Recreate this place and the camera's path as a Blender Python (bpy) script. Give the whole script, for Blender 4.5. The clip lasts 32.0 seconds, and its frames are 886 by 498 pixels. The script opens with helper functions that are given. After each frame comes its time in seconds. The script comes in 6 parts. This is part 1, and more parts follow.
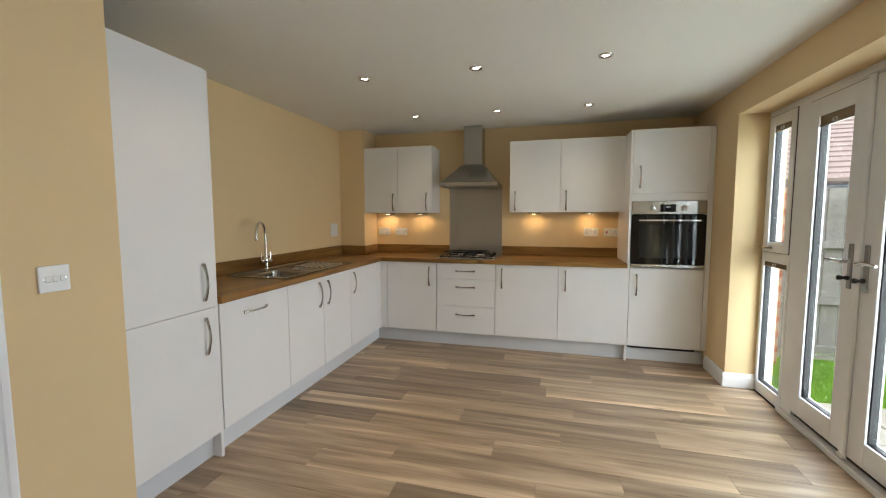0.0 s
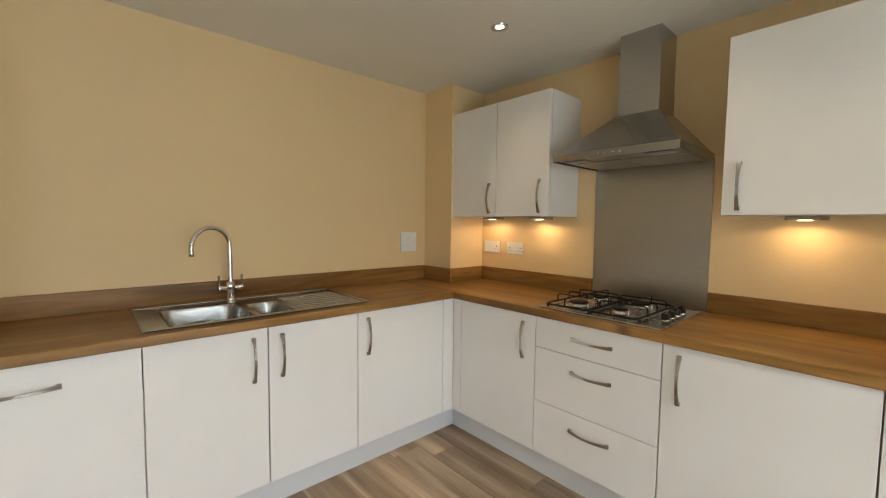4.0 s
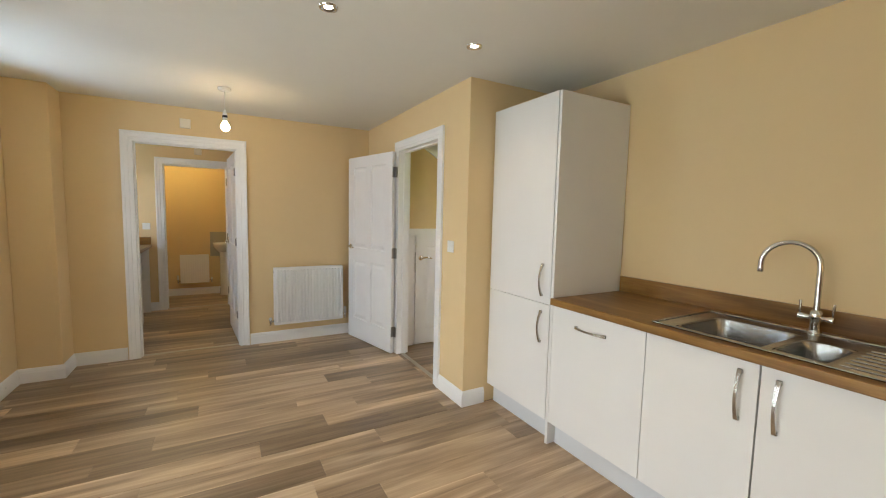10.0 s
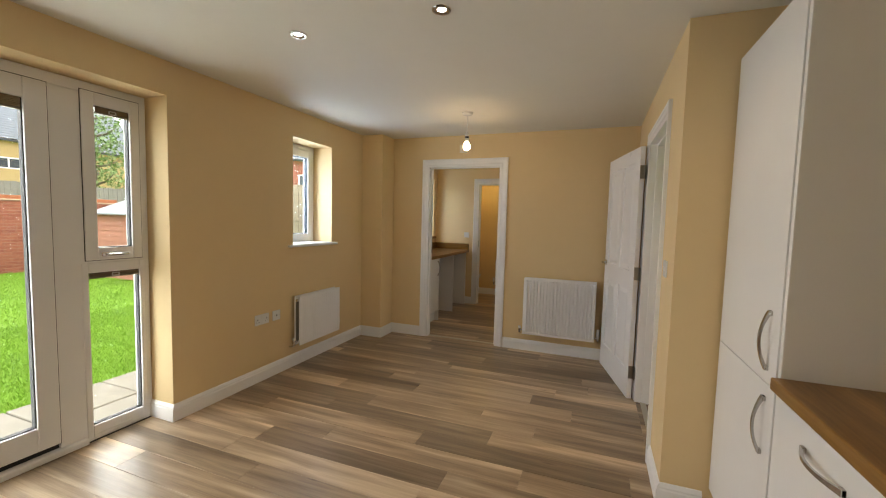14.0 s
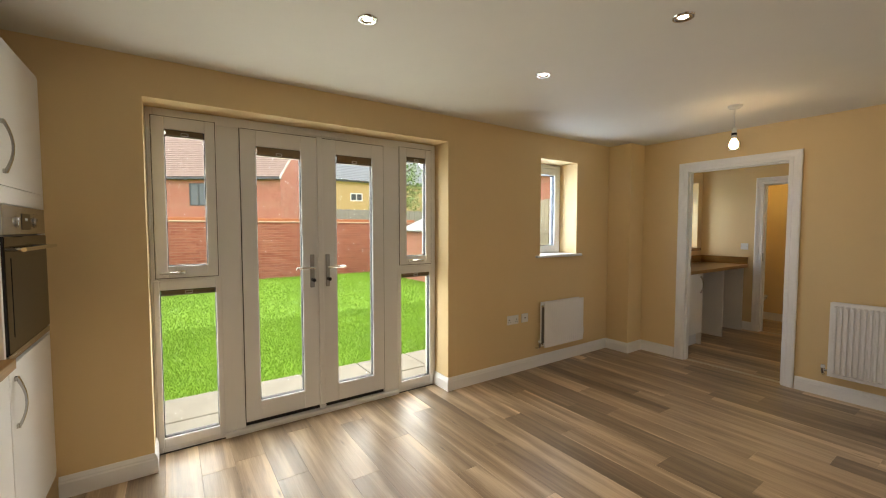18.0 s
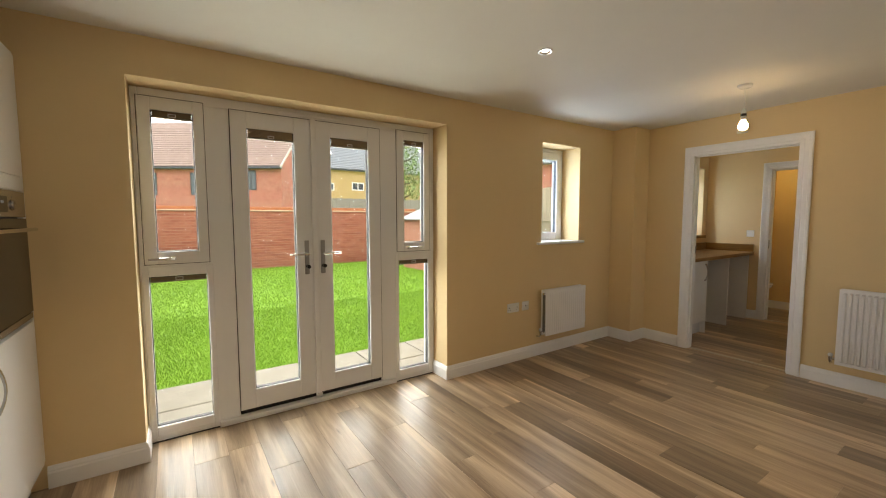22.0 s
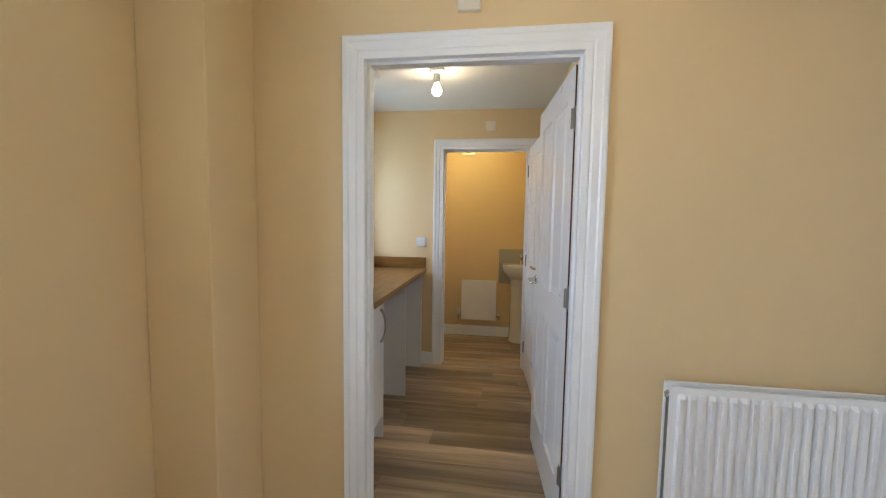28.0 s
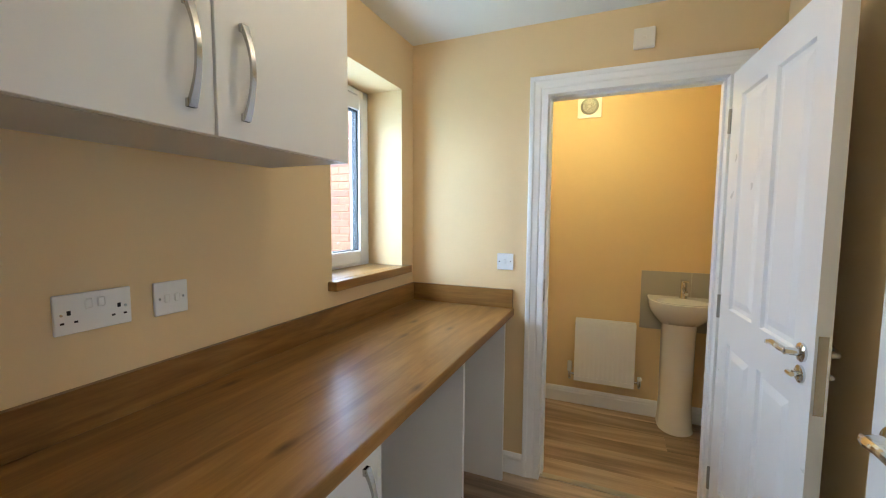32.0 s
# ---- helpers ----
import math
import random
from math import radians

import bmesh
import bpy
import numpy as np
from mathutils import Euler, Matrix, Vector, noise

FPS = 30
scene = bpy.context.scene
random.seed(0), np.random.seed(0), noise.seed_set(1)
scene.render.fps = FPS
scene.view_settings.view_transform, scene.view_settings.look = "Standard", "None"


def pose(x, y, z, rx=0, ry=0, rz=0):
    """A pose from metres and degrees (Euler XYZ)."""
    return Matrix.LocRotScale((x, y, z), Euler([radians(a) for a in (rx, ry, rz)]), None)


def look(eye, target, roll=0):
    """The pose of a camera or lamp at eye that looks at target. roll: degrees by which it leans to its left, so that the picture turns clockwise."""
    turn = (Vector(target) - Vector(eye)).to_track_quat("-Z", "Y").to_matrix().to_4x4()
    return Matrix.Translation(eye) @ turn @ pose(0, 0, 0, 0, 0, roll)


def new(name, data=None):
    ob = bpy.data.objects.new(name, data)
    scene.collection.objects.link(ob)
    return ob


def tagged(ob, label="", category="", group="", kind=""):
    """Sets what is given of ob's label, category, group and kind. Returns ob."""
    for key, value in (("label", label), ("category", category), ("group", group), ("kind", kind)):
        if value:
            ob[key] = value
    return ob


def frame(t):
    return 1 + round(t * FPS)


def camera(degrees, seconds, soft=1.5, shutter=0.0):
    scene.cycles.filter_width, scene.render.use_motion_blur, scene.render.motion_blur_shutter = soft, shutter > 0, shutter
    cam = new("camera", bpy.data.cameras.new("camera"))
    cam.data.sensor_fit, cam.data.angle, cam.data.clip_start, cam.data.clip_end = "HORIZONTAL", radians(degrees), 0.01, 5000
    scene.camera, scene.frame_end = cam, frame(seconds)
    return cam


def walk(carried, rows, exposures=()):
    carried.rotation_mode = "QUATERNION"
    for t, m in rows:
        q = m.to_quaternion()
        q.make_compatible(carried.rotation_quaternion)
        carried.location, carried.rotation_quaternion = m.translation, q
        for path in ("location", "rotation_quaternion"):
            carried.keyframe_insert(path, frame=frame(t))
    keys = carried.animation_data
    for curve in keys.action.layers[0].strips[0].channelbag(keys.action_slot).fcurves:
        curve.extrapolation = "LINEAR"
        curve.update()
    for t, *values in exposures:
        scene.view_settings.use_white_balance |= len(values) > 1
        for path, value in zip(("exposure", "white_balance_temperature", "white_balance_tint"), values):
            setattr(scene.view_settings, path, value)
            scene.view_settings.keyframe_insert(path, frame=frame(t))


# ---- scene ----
cam = camera(95.8, 32.0, 1.1)
PATH = [
    (0, (0.532, 0.887, 1.349), (0.016, 2.812, 1.185), -0.1),
    (0.5, (0.505, 1.108, 1.357), (-0.098, 3.007, 1.185), -0.0),
    (1, (0.521, 1.328, 1.36), (-0.274, 3.155, 1.183), 0.1),
    (1.5, (0.613, 1.585, 1.365), (-0.405, 3.299, 1.198), 0.1),
    (2, (0.62, 1.855, 1.344), (-0.549, 3.471, 1.198), 0.3),
    (2.5, (0.583, 2.15, 1.356), (-0.699, 3.68, 1.223), 0.3),
    (3, (0.586, 2.477, 1.352), (-0.783, 3.928, 1.212), 0.7),
    (3.5, (0.598, 2.799, 1.335), (-0.839, 4.185, 1.207), 0.6),
    (5.5, (0.533, 3.932, 1.355), (-1.221, 4.876, 1.182), 1.3),
    (6, (0.456, 4.117, 1.356), (-1.444, 4.716, 1.182), 1.0),
    (6.5, (0.419, 4.274, 1.362), (-1.564, 4.441, 1.16), 1.4),
    (7, (0.404, 4.34, 1.354), (-1.572, 4.103, 1.153), 1.4),
    (7.5, (0.381, 4.329, 1.344), (-1.513, 3.717, 1.146), 1.2),
    (8, (0.364, 4.396, 1.353), (-1.37, 3.419, 1.159), 0.9),
    (8.5, (0.417, 4.404, 1.351), (-1.136, 3.156, 1.174), 1.2),
    (9, (0.446, 4.392, 1.358), (-0.909, 2.93, 1.19), 1.5),
    (9.5, (0.466, 4.386, 1.37), (-0.687, 2.76, 1.206), 1.5),
    (10, (0.493, 4.381, 1.386), (-0.48, 2.642, 1.215), 1.3),
    (10.5, (0.463, 4.355, 1.37), (-0.332, 2.527, 1.207), 1.3),
    (11, (0.369, 4.279, 1.38), (-0.246, 2.382, 1.225), 1.2),
    (11.5, (0.249, 4.227, 1.385), (-0.168, 2.276, 1.241), 0.9),
    (12, (0.059, 4.248, 1.393), (-0.171, 2.267, 1.243), 0.5),
    (12.5, (-0.133, 4.275, 1.387), (-0.216, 2.282, 1.234), 0.4),
    (13, (-0.304, 4.207, 1.376), (-0.213, 2.214, 1.236), 0.6),
    (13.5, (-0.488, 4.165, 1.366), (-0.113, 2.205, 1.239), 1.1),
    (14, (-0.665, 4.179, 1.373), (0.044, 2.314, 1.231), 1.5),
    (14.5, (-0.789, 4.22, 1.376), (0.211, 2.496, 1.209), 1.3),
    (15, (-0.78, 4.273, 1.386), (0.413, 2.679, 1.203), 1.2),
    (15.5, (-0.776, 4.307, 1.375), (0.557, 2.827, 1.199), 1.1),
    (17.5, (-0.875, 4.333, 1.391), (0.737, 3.154, 1.288), 0.1),
    (18, (-0.87, 4.336, 1.387), (0.781, 3.212, 1.286), -0.0),
    (18.5, (-0.873, 4.342, 1.376), (0.819, 3.28, 1.279), -0.1),
    (19, (-0.871, 4.342, 1.369), (0.864, 3.351, 1.271), -0.2),
    (19.5, (-0.865, 4.349, 1.363), (0.905, 3.423, 1.264), -0.2),
    (20, (-0.864, 4.361, 1.355), (0.931, 3.484, 1.257), -0.2),
    (20.5, (-0.869, 4.365, 1.343), (0.94, 3.516, 1.253), -0.3),
    (21, (-0.871, 4.358, 1.348), (0.934, 3.504, 1.245), -0.3),
    (21.5, (-0.868, 4.34, 1.346), (0.899, 3.411, 1.22), -0.3),
    (22, (-0.823, 4.267, 1.354), (0.832, 3.154, 1.202), -0.1),
    (22.5, (-0.687, 4.143, 1.364), (0.768, 2.779, 1.208), 0.0),
    (23, (-0.577, 4.015, 1.353), (0.662, 2.451, 1.208), 0.2),
    (23.5, (-0.493, 3.774, 1.351), (0.597, 2.102, 1.224), 0.6),
    (24, (-0.356, 3.55, 1.364), (0.608, 1.803, 1.24), 0.8),
    (24.5, (-0.155, 3.313, 1.376), (0.691, 1.506, 1.244), 0.9),
    (25, (-0.024, 3.06, 1.352), (0.729, 1.212, 1.215), 0.8),
    (25.5, (0.067, 2.765, 1.369), (0.754, 0.892, 1.228), 0.7),
    (26, (0.244, 2.495, 1.367), (0.834, 0.59, 1.216), 0.5),
    (26.5, (0.358, 2.241, 1.362), (0.864, 0.313, 1.199), 0.4),
    (28.5, (0.645, 1.153, 1.378), (0.893, -0.825, 1.223), 1.0),
    (29, (0.665, 0.895, 1.373), (0.9, -1.086, 1.226), 1.1),
    (29.5, (0.75, 0.646, 1.375), (0.984, -1.335, 1.235), 1.2),
    (30, (0.763, 0.413, 1.354), (1.076, -1.557, 1.209), 1.0),
    (30.5, (0.733, 0.186, 1.367), (1.191, -1.754, 1.206), 1.0),
    (31, (0.75, 0.035, 1.353), (1.332, -1.873, 1.2), 0.9),
    (31.5, (0.808, -0.091, 1.366), (1.49, -1.965, 1.214), 0.7),
    (32, (0.828, -0.129, 1.372), (1.605, -1.965, 1.216), 0.4),
]
EXPOSURES = [(0, -0.49, 6650, 13.4), (2, -0.4, 6800, 13.4), (3.5, -0.24, 6900, 13.4), (7, -0.05, 7120, 13.0), (8.5, -0.02, 7050, 12.8), (11, -0.15, 6920, 12.6), (13, -0.16, 6720, 13.8), (14.2, -0.65, 7750, 17.0), (22.5, -0.74, 8100, 17.6), (25, -0.17, 7150, 20.2), (26.5, -0.1, 6550, 14.5), (29, 0.12, 6100, 13.3), (30, 0.04, 6250, 12.6), (31, 0.11, 6350, 12.0), (32, 0.42, 5900, 10.5)]
walk(cam, [(t, look(eye, target, roll)) for t, eye, target, roll in PATH], EXPOSURES)

# ---- light ----
DOWN_W, UNDER_W, BULB, WCW = 9.0, 1.6, 115.0, 6.0
world = bpy.data.worlds.new("sky")
scene.world = world
world.use_nodes = True
wn = world.node_tree
wn.nodes.clear()
sky = wn.nodes.new("ShaderNodeTexSky")
sky.sky_type, sky.sun_disc = "NISHITA", False
sky.sun_elevation, sky.sun_rotation, sky.air_density, sky.dust_density, sky.ozone_density = radians(48), radians(150), 1.0, 4.0, 0.6
cloud = wn.nodes.new("ShaderNodeMix")
cloud.data_type = "RGBA"
cloud.inputs[0].default_value = 0.75
cloud.inputs[7].default_value = (57, 63, 71, 1)
bg, wo = wn.nodes.new("ShaderNodeBackground"), wn.nodes.new("ShaderNodeOutputWorld")
bg.inputs[1].default_value = 0.14
wn.links.new(sky.outputs[0], cloud.inputs[6])
wn.links.new(cloud.outputs[2], bg.inputs[0])
wn.links.new(bg.outputs[0], wo.inputs[0])
sl = bpy.data.lights.new("sun", "SUN")
sl.energy, sl.angle, sl.color = 1.2, radians(14), (1.0, 0.96, 0.9)
new("sun", sl).matrix_world = look((0, 0, 20), (-1.0, -7.0, 3.0))


def sky_lamp(name, eye, target, w, h, watts, col=(0.8, 0.905, 1.0)):
    """Stands in for the open sky outside an opening."""
    la = bpy.data.lights.new(name, "AREA")
    la.shape, la.size, la.size_y, la.energy, la.color = "RECTANGLE", w, h, watts, col
    new(name, la).matrix_world = look(eye, target)


sky_lamp("patio_sky_lamp", (2.95, 4.1, 3.05), (0.0, 3.1, 0.8), 2.4, 1.2, 90.0, (0.6, 0.79, 1.0))
# Unseen fill lamp, added at a made-up opening to brighten the hall.
sky_lamp("hall_fill_lamp", (-2.27, 1.63, 1.45), (-1.2, 1.2, 1.2), 0.42, 1.0, 1.0, (1.0, 0.93, 0.82))
sky_lamp("patio_opening_lamp", (2.23, 3.425, 1.08), (0.0, 3.425, 1.0), 2.0, 2.0, 105.0)
sky_lamp("kitchen_window_opening_lamp", (2.2, 1.0, 1.6), (0.0, 1.0, 1.5), 0.5, 0.9, 34.0, (0.52, 0.71, 1.0))
sky_lamp("utility_window_opening_lamp", (2.2, -1.757, 1.57), (0.0, -1.757, 1.45), 0.5, 0.9, 13.0, (0.52, 0.71, 1.0))
sky_lamp("kitchen_window_sky_lamp", (2.65, 1.75, 2.35), (1.93, 0.7, 1.55), 0.6, 0.9, 10.0, (0.38, 0.6, 1.0))
sky_lamp("utility_window_sky_lamp", (2.75, -0.9, 2.5), (1.7, -2.0, 1.4), 0.9, 1.1, 14.0, (0.42, 0.63, 1.0))
# ---- tools of the scene ----
def obj(name, bm, mat, parent=None, label="", smooth=False):
    me = bpy.data.meshes.new(name)
    bmesh.ops.recalc_face_normals(bm, faces=bm.faces[:])
    bm.to_mesh(me)
    bm.free()
    if mat is not None:
        me.materials.append(mat)
    if smooth:
        me.shade_smooth()
        me.set_sharp_from_angle(angle=radians(35))
    ob = new(name, me)
    ob.parent = parent
    if label:
        ob["label"] = label
    return ob


def part(name, bm, mat, parent, label="", smooth=False):
    return obj(name, bm, mat, parent, label, smooth)


def thing(name, m, label, category, group="", kind=""):
    ob = new(name)
    ob.empty_display_size = 0.1
    ob.matrix_world = m if isinstance(m, Matrix) else pose(*m)
    return tagged(ob, label, category, group, kind)


def bx(x0, x1, y0, y1, z0, z1, bevel=0.0, bm=None, seg=1):
    """A box, on its own or added to bm."""
    bm = bm or bmesh.new()
    r = bmesh.ops.create_cube(bm, size=1, matrix=Matrix.Translation(((x0 + x1) / 2, (y0 + y1) / 2, (z0 + z1) / 2)) @ Matrix.Diagonal((abs(x1 - x0), abs(y1 - y0), abs(z1 - z0), 1)))
    if bevel:
        edges = list({e for v in r["verts"] for e in v.link_edges})
        bmesh.ops.bevel(bm, geom=edges, offset=bevel, segments=seg, affect="EDGES", profile=0.5)
    return bm


def cells(us, vs, keep, w0, w1, to):
    """A solid slab of grid cells: keep(u, v) at a cell's middle; to(u, v, w) gives the place."""
    bm, seen = bmesh.new(), {}

    def vert(i, j, w):
        key = (i, j, w)
        if key not in seen:
            seen[key] = bm.verts.new(to(us[i], vs[j], w))
        return seen[key]

    on = {(i, j) for i in range(len(us) - 1) for j in range(len(vs) - 1) if keep((us[i] + us[i + 1]) / 2, (vs[j] + vs[j + 1]) / 2)}
    for i, j in on:
        for w in (w0, w1):
            bm.faces.new([vert(i, j, w), vert(i + 1, j, w), vert(i + 1, j + 1, w), vert(i, j + 1, w)])
        for di, dj, a, b in ((-1, 0, (i, j), (i, j + 1)), (1, 0, (i + 1, j), (i + 1, j + 1)), (0, -1, (i, j), (i + 1, j)), (0, 1, (i, j + 1), (i + 1, j + 1))):
            if (i + di, j + dj) not in on:
                bm.faces.new([vert(*a, w0), vert(*b, w0), vert(*b, w1), vert(*a, w1)])
    return bm


def tube(pts, r, seg=10, bm=None, flat=1.0, up=(0, 0, 1), caps=True):
    """A round or flattened bar along points; r: one radius, or one for each point."""
    bm = bm or bmesh.new()
    pts, rings = [Vector(p) for p in pts], []
    for n, p in enumerate(pts):
        way = (pts[min(n + 1, len(pts) - 1)] - pts[max(n - 1, 0)]).normalized()
        side = way.cross(Vector(up))
        side = side.normalized() if side.length > 1e-4 else way.orthogonal().normalized()
        over = side.cross(way).normalized()
        rad = r[n] if isinstance(r, (list, tuple)) else r
        rings.append([bm.verts.new(p + rad * (math.cos(a) * side + flat * math.sin(a) * over)) for a in (2 * math.pi * k / seg for k in range(seg))])
    for a, b in zip(rings, rings[1:]):
        for k in range(seg):
            bm.faces.new([a[k], a[(k + 1) % seg], b[(k + 1) % seg], b[k]])
    if caps:
        bm.faces.new(rings[0][::-1])
        bm.faces.new(rings[-1])
    return bm


def lathe(profile, seg=24, bm=None, m=None):
    """A turned shape from (radius, height) pairs, about z, moved by m."""
    bm, m, rings = bm or bmesh.new(), m or Matrix(), []
    for r, h in profile:
        if r < 1e-6:
            rings.append([bm.verts.new(m @ Vector((0, 0, h)))])
        else:
            rings.append([bm.verts.new(m @ Vector((r * math.cos(2 * math.pi * k / seg), r * math.sin(2 * math.pi * k / seg), h))) for k in range(seg)])
    for a, b in zip(rings, rings[1:]):
        for k in range(seg):
            q = [a[k % len(a)], a[(k + 1) % len(a)], b[(k + 1) % len(b)], b[k % len(b)]]
            q = list(dict.fromkeys(q))
            if len(q) > 2:
                bm.faces.new(q)
    return bm


def prism(outline, a, b, to, bm=None):
    """A bar of constant section: outline of (p, q) pairs, from a to b; to(p, q, s) gives the place."""
    bm = bm or bmesh.new()
    lo = [bm.verts.new(to(p, q, a)) for p, q in outline]
    hi = [bm.verts.new(to(p, q, b)) for p, q in outline]
    n = len(outline)
    for k in range(n):
        bm.faces.new([lo[k], lo[(k + 1) % n], hi[(k + 1) % n], hi[k]])
    bm.faces.new(lo[::-1])
    bm.faces.new(hi)
    return bm


# ---- materials ----
def material(name):
    mat = bpy.data.materials.new(name)
    mat.use_nodes = True
    nt = mat.node_tree
    nt.nodes.clear()
    out = nt.nodes.new("ShaderNodeOutputMaterial")
    b = nt.nodes.new("ShaderNodeBsdfPrincipled")
    nt.links.new(b.outputs[0], out.inputs[0])
    return mat, nt, b


def node(nt, kind, **kw):
    n = nt.nodes.new(kind)
    for k, v in kw.items():
        if k in n.inputs:
            n.inputs[k].default_value = v
    return n


def coords(nt, scale=(1, 1, 1), shift=None):
    tc = nt.nodes.new("ShaderNodeTexCoord")
    mp = nt.nodes.new("ShaderNodeMapping")
    mp.inputs["Scale"].default_value = scale
    nt.links.new(tc.outputs["Object"], mp.inputs["Vector"])
    if shift is not None:
        nt.links.new(shift, mp.inputs["Location"])
    return mp.outputs[0]


def ramp(nt, fac, stops):
    r = nt.nodes.new("ShaderNodeValToRGB")
    while len(r.color_ramp.elements) < len(stops):
        r.color_ramp.elements.new(0.5)
    for e, (p, c) in zip(r.color_ramp.elements, stops):
        e.position, e.color = p, (*c, 1)
    nt.links.new(fac, r.inputs[0])
    return r.outputs[0]


def noise_out(nt, vec, scale, detail=4, rough=0.55, distort=0.0):
    n = node(nt, "ShaderNodeTexNoise", Scale=scale, Detail=detail, Roughness=rough, Distortion=distort)
    nt.links.new(vec, n.inputs["Vector"])
    return n.outputs[0]


def mixc(nt, fac, a, b, mode="MIX"):
    m = nt.nodes.new("ShaderNodeMix")
    m.data_type, m.blend_type = "RGBA", mode
    for sock, v in ((m.inputs[0], fac), (m.inputs[6], a), (m.inputs[7], b)):
        if isinstance(v, (int, float)):
            sock.default_value = v
        elif isinstance(v, tuple):
            sock.default_value = (*v, 1)
        else:
            nt.links.new(v, sock)
    return m.outputs[2]


def bump(nt, b, height, strength=0.1, dist=0.002):
    n = node(nt, "ShaderNodeBump", Strength=strength, Distance=dist)
    nt.links.new(height, n.inputs["Height"])
    nt.links.new(n.outputs[0], b.inputs["Normal"])


def plain(name, col, rough=0.5, metal=0.0, vary=0.06, grain=180.0, relief=0.03, spec=0.5):
    """A painted, moulded or cast surface with faint mottling and grain."""
    mat, nt, b = material(name)
    v = coords(nt)
    big, fine = noise_out(nt, v, 2.3, 3), noise_out(nt, v, grain, 2)
    dark = tuple(c * (1 - vary) for c in col)
    light = tuple(min(1, c * (1 + vary * 0.5)) for c in col)
    nt.links.new(ramp(nt, big, [(0.3, dark), (0.7, light)]), b.inputs["Base Color"])
    rr = node(nt, "ShaderNodeMapRange")
    for k, x in enumerate((0.2, 0.8, rough * 0.97, min(1, rough * 1.03))):
        rr.inputs[k + 1].default_value = x
    nt.links.new(noise_out(nt, v, 9, 4), rr.inputs[0])
    nt.links.new(rr.outputs[0], b.inputs["Roughness"])
    b.inputs["Metallic"].default_value = metal
    b.inputs["Specular IOR Level"].default_value = spec
    if relief:
        bump(nt, b, fine, relief, 0.001)
    return mat


def wall_paint(name, col):
    mat, nt, b = material(name)
    v = coords(nt)
    patch, mid, roll = noise_out(nt, v, 1.1, 3), noise_out(nt, v, 14, 4), noise_out(nt, v, 320, 3)
    c1 = ramp(nt, patch, [(0.3, tuple(c * 0.965 for c in col)), (0.7, col)])
    c2 = mixc(nt, 0.05, c1, ramp(nt, mid, [(0.35, tuple(c * 0.8 for c in col)), (0.65, col)]))
    nt.links.new(c2, b.inputs["Base Color"])
    b.inputs["Roughness"].default_value = 0.72
    b.inputs["Specular IOR Level"].default_value = 0.3
    bump(nt, b, roll, 0.12, 0.0012)
    return mat


def wood_top(name, axis):
    """Oak-look worktop with long grain along the axis, staves and knots."""
    mat, nt, b = material(name)
    long = (0.9, 9, 9) if axis == "x" else (9, 0.9, 9)
    v = coords(nt, long)
    grain = noise_out(nt, v, 1.7, 8, 0.6, 0.9)
    fine = noise_out(nt, coords(nt, (6, 110, 110) if axis == "x" else (110, 6, 110)), 1.0, 5, 0.6)
    base = ramp(nt, grain, [(0.25, (0.125, 0.056, 0.0135)), (0.45, (0.235, 0.119, 0.032)), (0.58, (0.325, 0.172, 0.05)), (0.75, (0.435, 0.25, 0.082))])
    col = mixc(nt, 0.25, base, ramp(nt, fine, [(0.35, (0.14, 0.065, 0.02)), (0.7, (0.32, 0.18, 0.065))]), "MIX")
    vo = node(nt, "ShaderNodeTexVoronoi", Scale=1.0, Randomness=1.0)
    vo.voronoi_dimensions = "2D"
    nt.links.new(coords(nt, (1.5, 4.2, 1) if axis == "x" else (4.2, 1.5, 1)), vo.inputs["Vector"])
    knot = ramp(nt, vo.outputs["Distance"], [(0.0, (0.85, 0.85, 0.85)), (0.03, (0.5, 0.5, 0.5)), (0.075, (0, 0, 0))])
    col = mixc(nt, knot, col, (0.05, 0.018, 0.008))
    patch = noise_out(nt, coords(nt, (0.8, 7.5, 7.5) if axis == "x" else (7.5, 0.8, 7.5)), 1.0, 1)
    col = mixc(nt, 0.75, col, ramp(nt, patch, [(0.4, (0.7, 0.66, 0.6)), (0.47, (0.88, 0.86, 0.83)), (0.6, (1.08, 1.08, 1.08))]), "MULTIPLY")
    nt.links.new(col, b.inputs["Base Color"])
    b.inputs["Roughness"].default_value = 0.31
    b.inputs["Specular IOR Level"].default_value = 0.32
    bump(nt, b, fine, 0.08, 0.001)
    return mat


